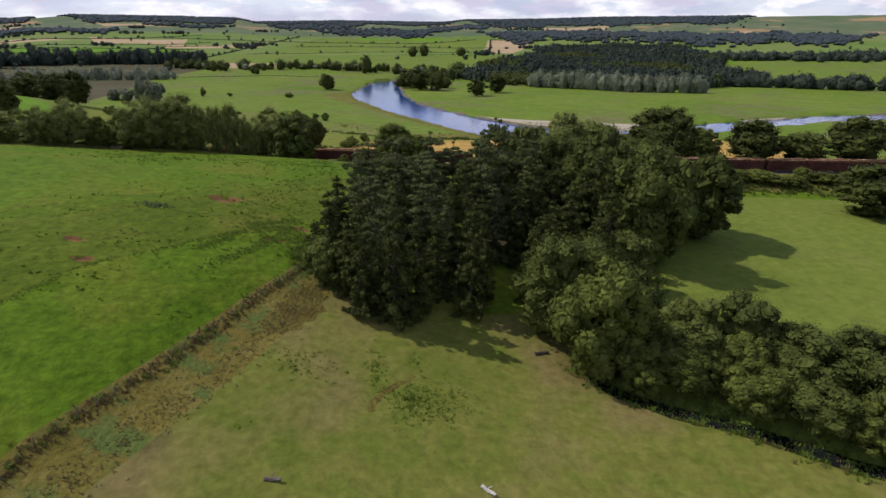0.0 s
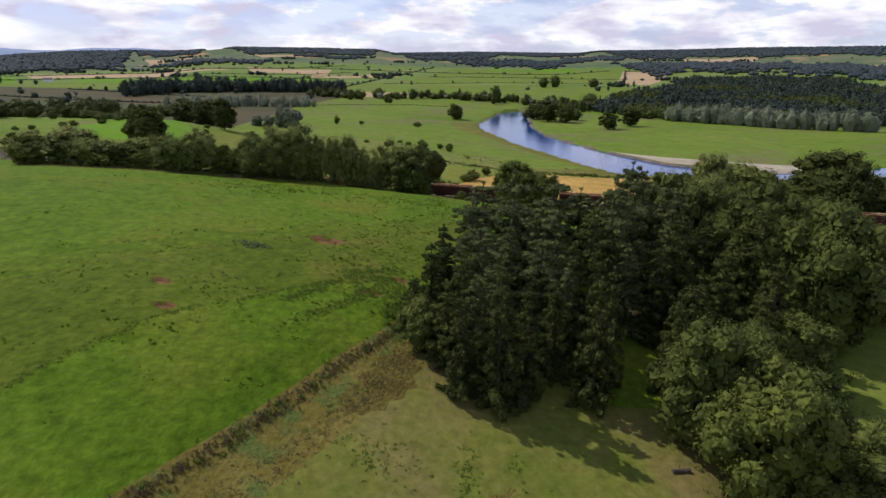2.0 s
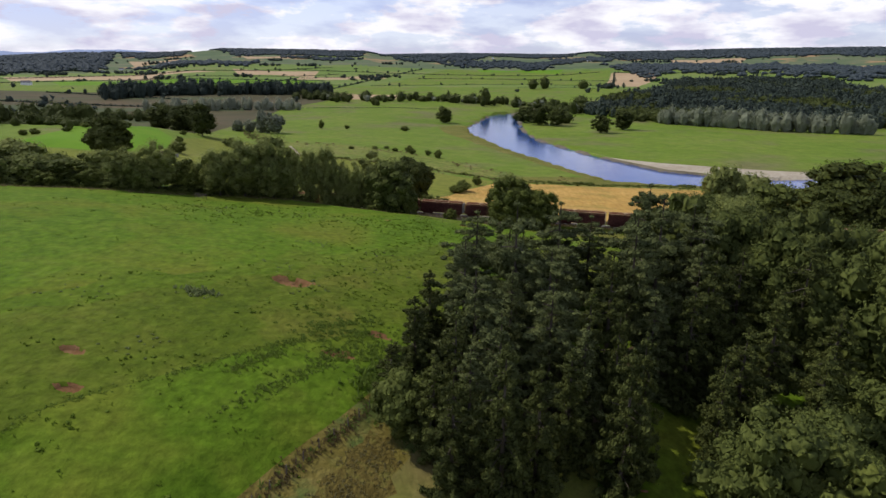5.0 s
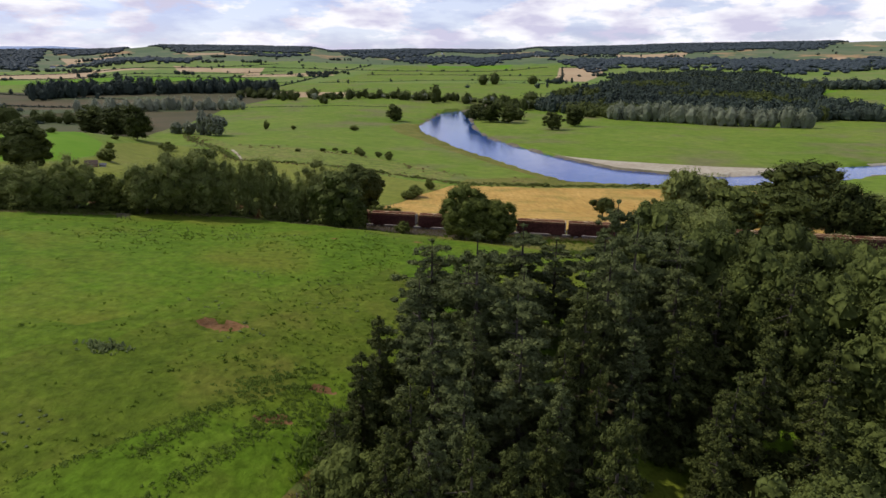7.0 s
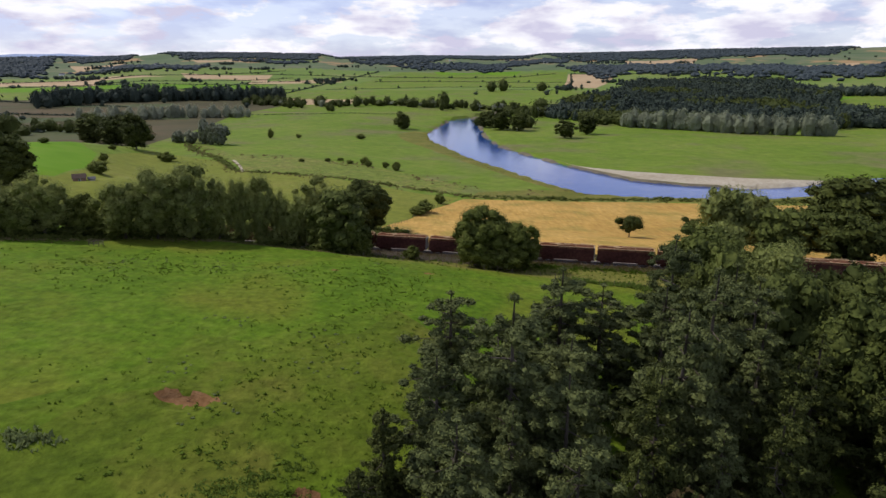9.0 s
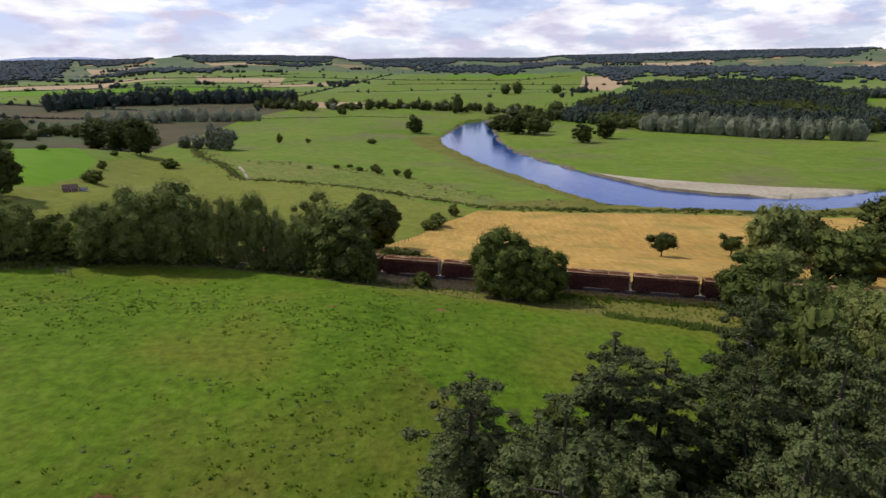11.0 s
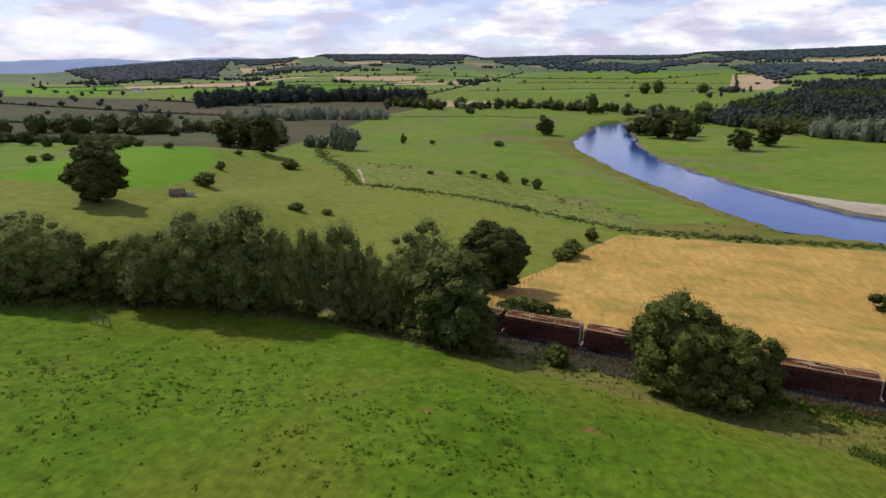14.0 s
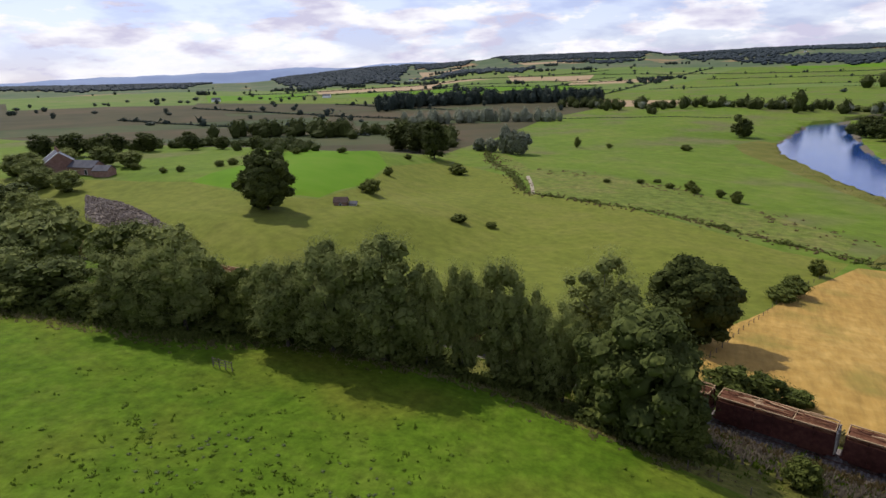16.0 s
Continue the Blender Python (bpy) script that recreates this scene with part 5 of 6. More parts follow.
def row_spots(line, gap, high, wide, jitter=3.0, depth=1):
    out = []
    for (ax, ay), (bx, by) in zip(line, line[1:]):
        n = max(1, int(math.hypot(bx - ax, by - ay) / gap))
        for k in range(n):
            for _ in range(depth):
                u = (k + rng.uniform(0, 1)) / n
                out.append((ax + (bx - ax) * u + rng.normal(0, jitter), ay + (by - ay) * u + rng.normal(0, jitter),
                            high * rng.uniform(0.6, 1.25), wide * rng.uniform(0.7, 1.3)))
    return out


def wood_spots(ring, gap, high, wide):
    xs, ys = [p[0] for p in ring], [p[1] for p in ring]
    X, Y = np.meshgrid(np.arange(min(xs), max(xs), gap), np.arange(min(ys), max(ys), gap))
    X = X + rng.uniform(-0.45, 0.45, X.shape) * gap
    Y = Y + rng.uniform(-0.45, 0.45, Y.shape) * gap
    keep = inside(X, Y, ring)
    return [(a, b, high * rng.uniform(0.7, 1.2), wide * rng.uniform(0.75, 1.25)) for a, b in zip(X[keep], Y[keep])]


WOOD = wood_spots([(169.1, 870.9), (204.2, 755.2), (229.1, 709.7), (291.5, 671.8), (406.5, 647.4), (566.3, 730.1), (628.4, 939.3), (759.2, 1126.5), (1010.4, 1703), (880.2, 1913.2), (645.1, 1820.3), (388.8, 1294.2), (259.6, 1093.2)], 12, 17, 13)
lumps = [(x, y, h * (1 + 0.28 * math.sin(x / 47 + 2 * math.sin(y / 60)) * math.sin(y / 71 + x / 130)), w * rng.uniform(0.7, 1.3)) for x, y, h, w in WOOD]
leafy = [s for s in lumps if math.sin(s[0] / 39 + 1.2) + math.sin(s[1] / 63 + s[0] / 90) + rng.normal(0, 0.4) > 0.75]
dark = [s for s in lumps if s not in leafy and math.sin(s[0] / 83 + s[1] / 57) + math.sin(s[1] / 34 - s[0] / 120) < 1.55]
clump_mesh("conifer_wood", dark, M_WOOD, "dark green conifer wood on the slope across the river", 0.3, 5, leaves=30, pointed=0.6)
clump_mesh("broadleaf_wood", [(x, y, h * 0.8, w * 1.25) for x, y, h, w in leafy], M_DARKLEAF, "mid-green broadleaved trees among the dark conifers", 0.3, 5, leaves=50)
clump_mesh("willow_belt", row_spots([(230, 709.3), (258.2, 694.7), (291.8, 662.8), (324.7, 628.7), (390.2, 604.7)], 5, 19, 11, 4, 2), M_WILLOWLEAF, "belt of silvery grey willows along the dark wood", leaves=130, category="tree belt")
clump_mesh("river_belt", row_spots([(470, 700), (560, 645), (700, 560)], 8, 16, 14, 8, 3), M_WOOD, "dark belt of trees beyond the river meadow", category="tree belt")
clump_mesh("upper_wood", row_spots([(640, 1330), (900, 1270), (1300, 1150)], 12, 18, 18, 34, 5), M_WOOD, "dark wood above the bright field across the river", leaves=40)
clump_mesh("dark_wood", row_spots([(-530.6, 940), (-527.8, 1056), (-465.5, 1081.6), (-389.3, 1137.9), (-309.1, 1163), (-240.4, 1151)], 7, 22, 14, 12, 4), M_WOOD, "long dark belt of mature trees across the valley")
clump_mesh("scrub_belt", row_spots([(-347.3, 615.1), (-302.8, 613.7), (-250.8, 604.5), (-217.7, 513.4)], 6, 10, 9, 6, 2), M_DARKLEAF, "scrubby belt of green trees below the knoll", leaves=130, category="tree belt")
clump_mesh("grey_belt", row_spots([(-352.2, 713.6), (-302.5, 776.4), (-262.4, 791.6), (-209.7, 799.6)], 6, 14, 9, 6, 2), M_WILLOWLEAF, "belt of grey-green willows at a field edge", leaves=130, category="tree belt")
VALLEY_ROW = [(-262.7, 1051), (-172.7, 1013.2), (-65.9, 1058.4), (26.7, 1028), (100.1, 1047.3), (134.2, 1023.1), (165.5, 871.6)]
clump_mesh("valley_tree_line", [(x, y, h * rng.uniform(0.55, 1.25), w * rng.uniform(0.6, 1.2)) for x, y, h, w in row_spots(VALLEY_ROW, 9, 14, 13, 14, 2)], M_DARKLEAF, "broken line of dark trees across the meadows", category="tree belt", leaves=110)
clump_mesh("valley_willows", row_spots(VALLEY_ROW, 24, 11, 12, 12, 1), M_WILLOWLEAF, "paler willows among the dark trees across the meadows", category="tree belt", leaves=110)
clump_mesh("meadow_trees", [(-258.1, 1048, 17.1, 14.2), (-190.2, 977.3, 15.3, 12.4), (-171.9, 976.8, 13.3, 11.4), (-124.4, 923.5, 12.4, 8.6), (-117.4, 912.4, 9.5, 8.6), (43.9, 1023.3, 29.2, 17.5), (175.7, 1498.6, 25.7, 25.7), (205.8, 1514.9, 29.6, 25.6), (297.5, 1515.5, 21.7, 25.6),
                            (197.8, 1020.6, 17.3, 28.9), (89.5, 766, 13.9, 13.9), (75.5, 795.5, 11.4, 13.3), (125.1, 720, 14.8, 18.5), (-22.6, 867.5, 8.6, 8.6)], M_DARKLEAF, "scattered dark trees standing in green meadows", 0.35, leaves=120)
for line, high in [([(-900, 900), (-520, 820), (-300, 790)], 9), ([(-800, 680), (-480, 640), (-330, 600)], 9), ([(-700, 1050), (-420, 960)], 8), ([(147.7, 1562), (266.3, 1558), (365.1, 1516.8)], 5), ([(366.3, 1516.5), (461.8, 1884.5), (577.1, 2367)], 7), ([(-285.9, 1305), (-257.1, 1883.5), (-149.9, 2572.9)], 8), ([(-478.5, 1395.2), (-481.6, 1871.1), (-349, 2010.7)], 7),
                   ([(-220.8, 1569.3), (70.1, 1679.7), (373.3, 1634.2)], 6), ([(-771.8, 1369.7), (-413.5, 1520.5), (-283.6, 1554.8)], 7), ([(-845.9, 1548.6), (-381.2, 1763.7)], 8), ([(-1071.2, 1308.4), (-662.2, 1809.6), (-406.8, 2138.4)], 8),
                   ([(-585.7, 2286.4), (-38.9, 2209.1), (527, 2407.5)], 9), ([(-1306.7, 1448.1), (-921.7, 1870.7), (-494.8, 2455.2)], 9), ([(576, 2363.2), (986.9, 2088.4)], 9), ([(-129.2, 1961), (240.5, 2002.7), (500.9, 2023.2)], 8)]:
    clump_mesh("field_hedge", row_spots(line, 2.6, high * 0.2, high * 0.5, 0.5) + row_spots(line, 75, high * 0.9, high, 2.0), M_WOOD, "dark green hedge with small trees between far fields", 0.3, 3, category="hedge", leaves=3)


def wedge(a0, a1, r0, r1, gap, high=11):
    """Spots over a stretch of far hillside: bearings in degrees, distances in metres."""
    n = int(radians(a1 - a0) * (r1 * r1 - r0 * r0) / 2 / gap**2)
    a, r = np.radians(rng.uniform(a0, a1, n)), np.sqrt(rng.uniform(r0 * r0, r1 * r1, n))
    r = r + 60 * np.sin(a * 40) + 40 * np.sin(a * 97) + rng.normal(0, 45, n)
    # the ends of a wood taper off towards its foot
    end = radians(a1 - a0) * 0.3 * (1 - np.clip((r - r0) / (r1 - r0), 0, 1)) * rng.uniform(0.4, 1.2, n)
    keep = (a > radians(a0) + end) & (a < radians(a1) - 0.6 * end)
    r, a = r[keep], a[keep]
    return [(float(p * math.sin(q)), 60 + float(p * math.cos(q)), high * rng.uniform(0.85, 1.1), gap * rng.uniform(1.2, 1.7)) for p, q in zip(r, a)]


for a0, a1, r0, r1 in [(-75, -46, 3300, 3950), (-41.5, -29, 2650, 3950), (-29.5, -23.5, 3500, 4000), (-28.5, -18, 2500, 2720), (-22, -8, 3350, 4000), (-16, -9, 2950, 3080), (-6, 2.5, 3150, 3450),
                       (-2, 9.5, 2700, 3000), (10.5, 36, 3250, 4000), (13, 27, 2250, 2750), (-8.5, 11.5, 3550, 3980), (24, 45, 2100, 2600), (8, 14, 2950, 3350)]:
    # distant haze is already in this leaf colour
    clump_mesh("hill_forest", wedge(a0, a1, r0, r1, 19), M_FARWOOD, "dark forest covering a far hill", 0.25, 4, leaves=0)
clump_mesh("upland_trees", [(x, y, rng.uniform(5, 12), rng.uniform(6, 15)) for x, y in zip(rng.uniform(-2200, 2200, 150), rng.uniform(1350, 3300, 150))
                            if not inside(x, y, [(-220.8, 1569.3), (70.1, 1679.7), (373.3, 1634.2), (589.5, 2471), (-50.3, 2644.9)])], M_WOOD, "scattered trees and copses over far fields", 0.3, 5, leaves=24)
clump_mesh("bog_trees", [(x, y, rng.uniform(4, 10), rng.uniform(6, 13)) for x, y in zip(rng.uniform(-1300, -250, 60), rng.uniform(600, 1250, 60))], M_WOOD, "dark scattered trees on brown fields coloured as under cloud shade", 0.35)
clump_mesh("knoll_trees", row_spots([(-318.2, 323.5), (-291.2, 353.2), (-381.8, 524.7), (-209.8, 350.1), (-252.3, 358.6)], 6, 5, 6, 7, 2) + row_spots([(-470, 560), (-430, 580), (-385, 590), (-343.5, 583.9)], 8, 15, 14, 9, 2), M_DARKLEAF,
           "dark trees along the back of the knoll", 0.35)
for x, y, h, w in [(-237.7, 281.6, 2.8, 3.7), (-217.7, 278.7, 2.2, 2.8), (-212.1, 282.4, 2.4, 3), (-206.7, 297.6, 2.8, 3.7), (-204.9, 303.3, 2.8, 4.7), (-205.3, 344.6, 2.8, 4.7), (-191.5, 363, 2.8, 4.7), (-153.6, 344.7, 3.7, 3.7), (-199.7, 320.3, 2.2, 4.7),
                   (-55.2, 419.9, 2.3, 3.6), (-40.8, 414.2, 2.3, 4.4), (-29, 405.7, 3.5, 4.4), (-70, 412.7, 2, 3.6), (-180.8, 410.5, 2.8, 4.6), (-48.2, 426.5, 1.8, 3.6)]:
    plant("bush", x, y, h, w)
FIELD_DITCH = [(-180.4, 525.7), (-149.7, 459.9), (-124.7, 424.6), (-95.9, 368.8), (-61, 357.2), (-29.6, 350.2), (-3.2, 331.6), (23.6, 318.5)]
lush = [(x, y, h * (0.5 + 0.9 * max(0, math.sin(x / 5 + 2 * math.sin(x / 13)))), w * (0.8 + 0.7 * max(0, math.sin(x / 5 + 2 * math.sin(x / 13))))) for x, y, h, w in row_spots(FIELD_DITCH, 0.9, 0.9, 1.7, 0.9, 1)]
clump_mesh("brook_hedge", lush, M_OAKLEAF, "low rough growth along a winding field ditch", 0.4, 4, leaves=16, category="hedge")
clump_mesh("ditch_rushes", row_spots(FIELD_DITCH, 1.5, 0.4, 1.0, 2.8, 3), M_BRACKEN, "brown rushes and dry growth along the field ditch", 0.4, 4, leaves=14, category="rushes")
clump_mesh("meadow_rushes", [(x, y, 0.35 * rng.uniform(0.4, 1.4), 1.5 * rng.uniform(0.5, 1.6)) for x, y, h, w in row_spots([(-175, 500), (-117, 437), (-75, 430), (-33, 408), (-3, 376), (25, 346), (60, 330)], 3, 1, 1, 5, 2) if math.sin(x / 9) > -0.3], M_BRACKEN, "brown rushy growth along an old channel in the meadow", 0.4, 4, leaves=14, category="rushes")
clump_mesh("meadow_ditch", row_spots([(-308, 838), (-210, 836), (-122, 866), (-24, 902)], 2, 0.9, 2.2, 0.8, 1), M_WOOD, "dark ditch line across the meadow", 0.4, 4, category="hedge", leaves=6)
clump_mesh("copses", sum([[(cx + rng.normal(0, 28), cy + rng.normal(0, 14), rng.uniform(7, 14), rng.uniform(9, 16)) for _ in range(12)] for cx, cy in zip(rng.uniform(-1700, 1300, 46), rng.uniform(1400, 3000, 46))
                              if not inside(cx, cy, [(-220.8, 1569.3), (70.1, 1679.7), (373.3, 1634.2), (589.5, 2471), (-50.3, 2644.9)])], []), M_WOOD, "small dark copses between far fields", 0.3, 5, leaves=24)
clump_mesh("wheat_edge_growth", [(x, y, h * (0.5 + 0.8 * max(0, math.sin(x / 6) * math.sin(x / 17 + 1))), w) for x, y, h, w in row_spots([(23.7, 317), (57, 318), (101.6, 321), (160, 312), (215, 316)], 1.0, 1.0, 2.0, 2.4, 2)], M_OAKLEAF,
           "rough green scrub between ripe wheat and the river", 0.4, 4, leaves=14, category="hedge")
clump_mesh("bank_scrub", row_spots([(11.3, 599.9), (15.9, 551.4), (32.4, 477.8), (46.8, 426), (58.6, 392.3), (68.7, 360.5), (79.5, 338)], 6, 0.3, 1.3, 1.8, 1), M_DRY, "brown grass fringe on the river bank", 0.4, 4, leaves=10, category="grass")
for x, y, h, w in [(-221.6, 225.8, 8.4, 13.1), (-206.8, 224.2, 8.4, 11.2), (-190.6, 219.5, 8.4, 11.2), (-231.3, 247.9, 7.6, 12.3), (-248.5, 247.3, 7.5, 13.2), (-264.3, 255.8, 8.4, 13.1), (-284.4, 260.1, 8.5, 13.2), (-174.4, 207.7, 7.3, 10.1), (-197.3, 207, 9.1, 11.8)]:
    plant("ash", x, y, h * 1.1, w * 0.8, group="trees below the farmhouse")
for kind, x, y, h, w in [("alder", -190, 206, 9.6, 14), ("oak", -184, 213, 8.6, 12), ("alder", -236, 230, 10, 16), ("ash", -137, 198, 12, 11), ("alder", -124, 193, 12, 12), ("ash", -108, 190, 11, 11)]:
    plant(kind, x, y, h, w, group="trees below the farmhouse")
for x, y, h, w in [(-245.7, 285.1, 7.4, 9.3), (-259.1, 282.6, 8.4, 9.3), (-278.9, 277.7, 8.4, 9.4), (-293.6, 271, 7.5, 9.4)]:
    plant("ash", x, y, h, w, group="farmyard trees")
for x, y, h, w in [(-330, 298, 11, 13), (-310, 301, 12, 14), (-296, 306, 10, 12), (-303, 319, 10, 12), (-293, 331, 10, 12), (-292, 357, 9, 10), (-276, 345, 8, 9), (-262, 352, 7, 8), (-245, 360, 7, 8)]:
    plant("oak", x, y, h, w, group="trees behind the farmhouse")
# rubble slope above the cutting
lay = np.random.default_rng(5)
RUBBLE = [(-219.5, 246.6), (-194.2, 242.5), (-156.1, 228.9), (-150.7, 223.0), (-175.5, 225.4), (-193.6, 228.7)]
rx, ry = lay.uniform(-220, -150, 5000), lay.uniform(222, 247, 5000)
keep = inside(rx, ry, RUBBLE)
rx, ry = rx[keep][:1700], ry[keep][:1700]
clump_mesh("rubble_slope", [(a, b, lay.uniform(0.25, 0.65), lay.uniform(0.4, 1.0)) for a, b in zip(rx, ry)], M_ROCK, "slope of pale broken rock above the railway cutting", 0.4, 5, "rubble", leaves=0)


# far hills on the skyline, the blue of haze in their colour
def far_ridge():
    side = np.linspace(-80, -10, 120)
    top = np.interp(side, [-80, -70, -62, -56, -50, -45, -42, -38, -36, -34, -31, -27, -25, -18, -10], [40, 60, 68, 99, 112, 126, 140, 155, 137, 147, 172, 173, 160, 120, 60])
    top = top + 3 * np.sin(side * 1.7) + 1.5 * np.sin(side * 4.1)
    v = []
    for far, part_up in ((4700, 0.0), (5000, 0.8), (5300, 1.0), (5600, 0.6)):
        for s, t in zip(np.radians(side), top):
            v.append((far * math.sin(s), 60 + far * math.cos(s), 20 + (t - 20) * part_up))
    n = len(side)
    f = [(r * n + k, r * n + k + 1, (r + 1) * n + k + 1, (r + 1) * n + k) for r in range(3) for k in range(n - 1)]
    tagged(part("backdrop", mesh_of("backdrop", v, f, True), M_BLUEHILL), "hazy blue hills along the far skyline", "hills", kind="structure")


far_ridge()
# ---- rank growth, tussocks and the things lying in the fields ----
def blades(name, spots, mat, label, per=7, category="weeds"):
    """Low tufts of upright leaves as one mesh. Spots: x, y, height, width."""
    S = np.array(spots)
    n = len(S) * per
    x = np.repeat(S[:, 0], per) + rng.normal(0, 1, n) * np.repeat(S[:, 3], per) * 0.33
    y = np.repeat(S[:, 1], per) + rng.normal(0, 1, n) * np.repeat(S[:, 3], per) * 0.33
    h = np.repeat(S[:, 2], per) * rng.uniform(0.5, 1.2, n)
    z = land(x, y)
    t, lean = rng.uniform(0, 2 * math.pi, n), rng.uniform(-0.6, 0.6, (n, 2))
    w = np.repeat(S[:, 3], per) * 0.2
    a = np.stack([x + w * np.cos(t), y + w * np.sin(t), z - 0.05], -1)
    b = np.stack([x - w * np.cos(t), y - w * np.sin(t), z - 0.05], -1)
    c = np.stack([x + lean[:, 0] * h + 0.5 * w * np.cos(t), y + lean[:, 1] * h + 0.5 * w * np.sin(t), z + h], -1)
    d = np.stack([x + lean[:, 0] * h - 0.7 * w * np.cos(t), y + lean[:, 1] * h - 0.7 * w * np.sin(t), z + h * 0.8], -1)
    v = np.stack([a, b, d, c], 1).reshape(-1, 3)
    k = np.arange(n)[:, None] * 4
    f = np.concatenate([k + [[0, 1, 2]], k + [[0, 2, 3]]], 1).reshape(-1, 3)
    return tagged(part(name, mesh_of(name, v, f), mat), label, category, kind="stuff")


def patch(cx, cy, sx, sy, n, high, wide, turn=0.0):
    a, b = rng.normal(0, sx, n), rng.normal(0, sy, n)
    c, s = math.cos(turn), math.sin(turn)
    return [(cx + p * c - q * s, cy + p * s + q * c, high * rng.uniform(0.5, 1.4), wide * rng.uniform(0.6, 1.5)) for p, q in zip(a, b)]


def on_line(line, n, spread, high, wide):
    out, seg = [], list(zip(line, line[1:]))
    lens = np.array([math.hypot(b[0] - a[0], b[1] - a[1]) for a, b in seg])
    for k in rng.choice(len(seg), n, p=lens / lens.sum()):
        (ax, ay), (bx, by) = seg[k]
        u = rng.uniform()
        out.append((ax + (bx - ax) * u + rng.normal(0, spread), ay + (by - ay) * u + rng.normal(0, spread), high * rng.uniform(0.5, 1.3), wide * rng.uniform(0.6, 1.4)))
    return out


# ditch and weeds on the pasture
DITCH = [(-46.8, 44.8), (-43.8, 52.6), (-39.5, 62.2), (-31.8, 70), (-22.6, 79.6), (-16.2, 84.2)]
FURROWS = [[(-18.9, 86.7), (-10.7, 92.4)], [(-24, 66.1), (-18.9, 73.1), (-13.6, 83.7)], [(-22.2, 79.3), (-17.1, 85.8), (-11.4, 88.1)], [(-21.2, 70.7), (-15.5, 78.2), (-10.9, 85.4)], [(-25.2, 73.3), (-20.6, 79.4)]]
blades("ditch_weeds", on_line(DITCH, 300, 0.35, 0.13, 0.4) + sum([on_line(l, 110, 0.5, 0.2, 0.42) for l in FURROWS], []) + patch(-12.3, 84.3, 3.4, 4.4, 420, 0.2, 0.42, 0.8), M_WEED, "dark rank weeds along a shallow ditch in pasture")
blades("nettle_bed", patch(-6.8, 80.4, 1.5, 3.0, 260, 0.676, 0.676, -0.5), M_WEED, "tall nettles beside the plantation edge")
blades("nettle_patch", patch(-35.7, 90.8, 1.3, 0.7, 50, 0.407, 0.57), M_THISTLE, "grey-green nettles standing alone in the pasture")
T = []
for cx, cy, sx, sy, n in [(-23.2, 102.1, 14, 8, 500), (-14.1, 105.6, 9, 12, 500), (-42.2, 78.2, 14, 6, 260), (-30.2, 65.3, 12, 9, 240), (-67.6, 217.2, 9, 7, 260), (-10.3, 144.9, 9, 12, 520), (-34.1, 153, 14, 8, 420), (-51.2, 150.1, 12, 9, 500),
                         (-26.7, 195.9, 14, 9, 420), (-48.7, 142.6, 12, 7, 340), (-39.4, 54.4, 9, 6, 90), (10.3, 169.4, 10, 9, 260), (-73.3, 117.8, 17, 21, 160), (-4, 135, 6, 9, 420), (-9, 146, 7, 6, 240)]:
    for a, b, h, w in patch(cx, cy, sx, sy, n // 6, 0.24, 0.5):
        T += [(a + rng.normal(0, 0.9), b + rng.normal(0, 0.7), h * rng.uniform(0.5, 1.2), w * rng.uniform(0.5, 1.2)) for _ in range(rng.integers(2, 8))]
def on_pasture(spots):
    return [t for t in spots if t[1] - float(track_y(t[0])) < -20]


clump_mesh("pasture_tussocks", [(x, y, h * 0.75, w * 0.95) for x, y, h, w in on_pasture(T)[::4]], M_TUSSOCK, "dark green tussocks of coarse grass in pasture", 0.4, 4, "grass tussocks", leaves=7)
clump_mesh("pasture_thistles", [(x, y, h * 0.8, w * 1.2) for x, y, h, w in on_pasture(sum([patch(cx, cy, 2.6, 1.6, 15, 0.15, 0.3) for cx, cy in [(-20.4, 98.5), (-27.9, 105.9), (-11.2, 110.1), (-49.7, 85.5), (-36.2, 75.6), (-50.1, 150.7), (-54.4, 148.1), (-35.5, 151.5), (-35.5, 148.7), (-54.3, 143.9), (-24.6, 151.2), (-6.5, 160), (-14, 118), (-26, 122)]], []))],
           M_THISTLE, "darker clumps of thistle and dock in the pasture", 0.4, 4, "weeds", leaves=9)
blades("pasture_stalks", [(x, y, h * 0.9, w * 0.8) for x, y, h, w in on_pasture(T)[1::2]], M_TUSSOCK, "thin stalks of coarse grass in pasture", 5)
# fence bank
blades("fence_growth", on_line(FENCE, 800, 0.5, 0.26, 0.26), M_BRACKEN, "tall brown dead growth along the fence")
blades("fence_briars", on_line(FENCE, 80, 0.45, 0.45, 0.45), M_WEED, "green briars tangled in the fence line")
blades("bank_growth", on_line([(a + 4.2, b - 2.6) for a, b in FENCE], 700, 1.3, 0.15, 0.45), M_DRY, "straw-coloured trampled grass beside the fence", 6)
blades("paddock_weeds", patch(-7.4, 49.3, 2.5, 1.5, 70, 0.154, 0.386) + patch(1.6, 49.4, 0.8, 2.5, 60, 0.154, 0.384), M_WEED, "low green weeds in the bare paddock", 6)
blades("paddock_greenery", patch(7.3, 42.6, 2.6, 2.0, 420, 0.0699, 0.342, 0.3) + patch(11.3, 43.2, 2.2, 2.5, 120, 0.0618, 0.309), M_TUSSOCK, "low patch of green weeds beside a bare scrape", 6)
blades("paddock_docks", patch(6.1, 44.4, 0.8, 1.7, 30, 0.186, 0.466, -0.6) + patch(6.7, 41.2, 2.3, 1.1, 22, 0.187, 0.467) + patch(7.5, 51.8, 0.5, 1.4, 12, 0.152, 0.381), M_WEED, "dark docks among low weeds in the paddock", 6)
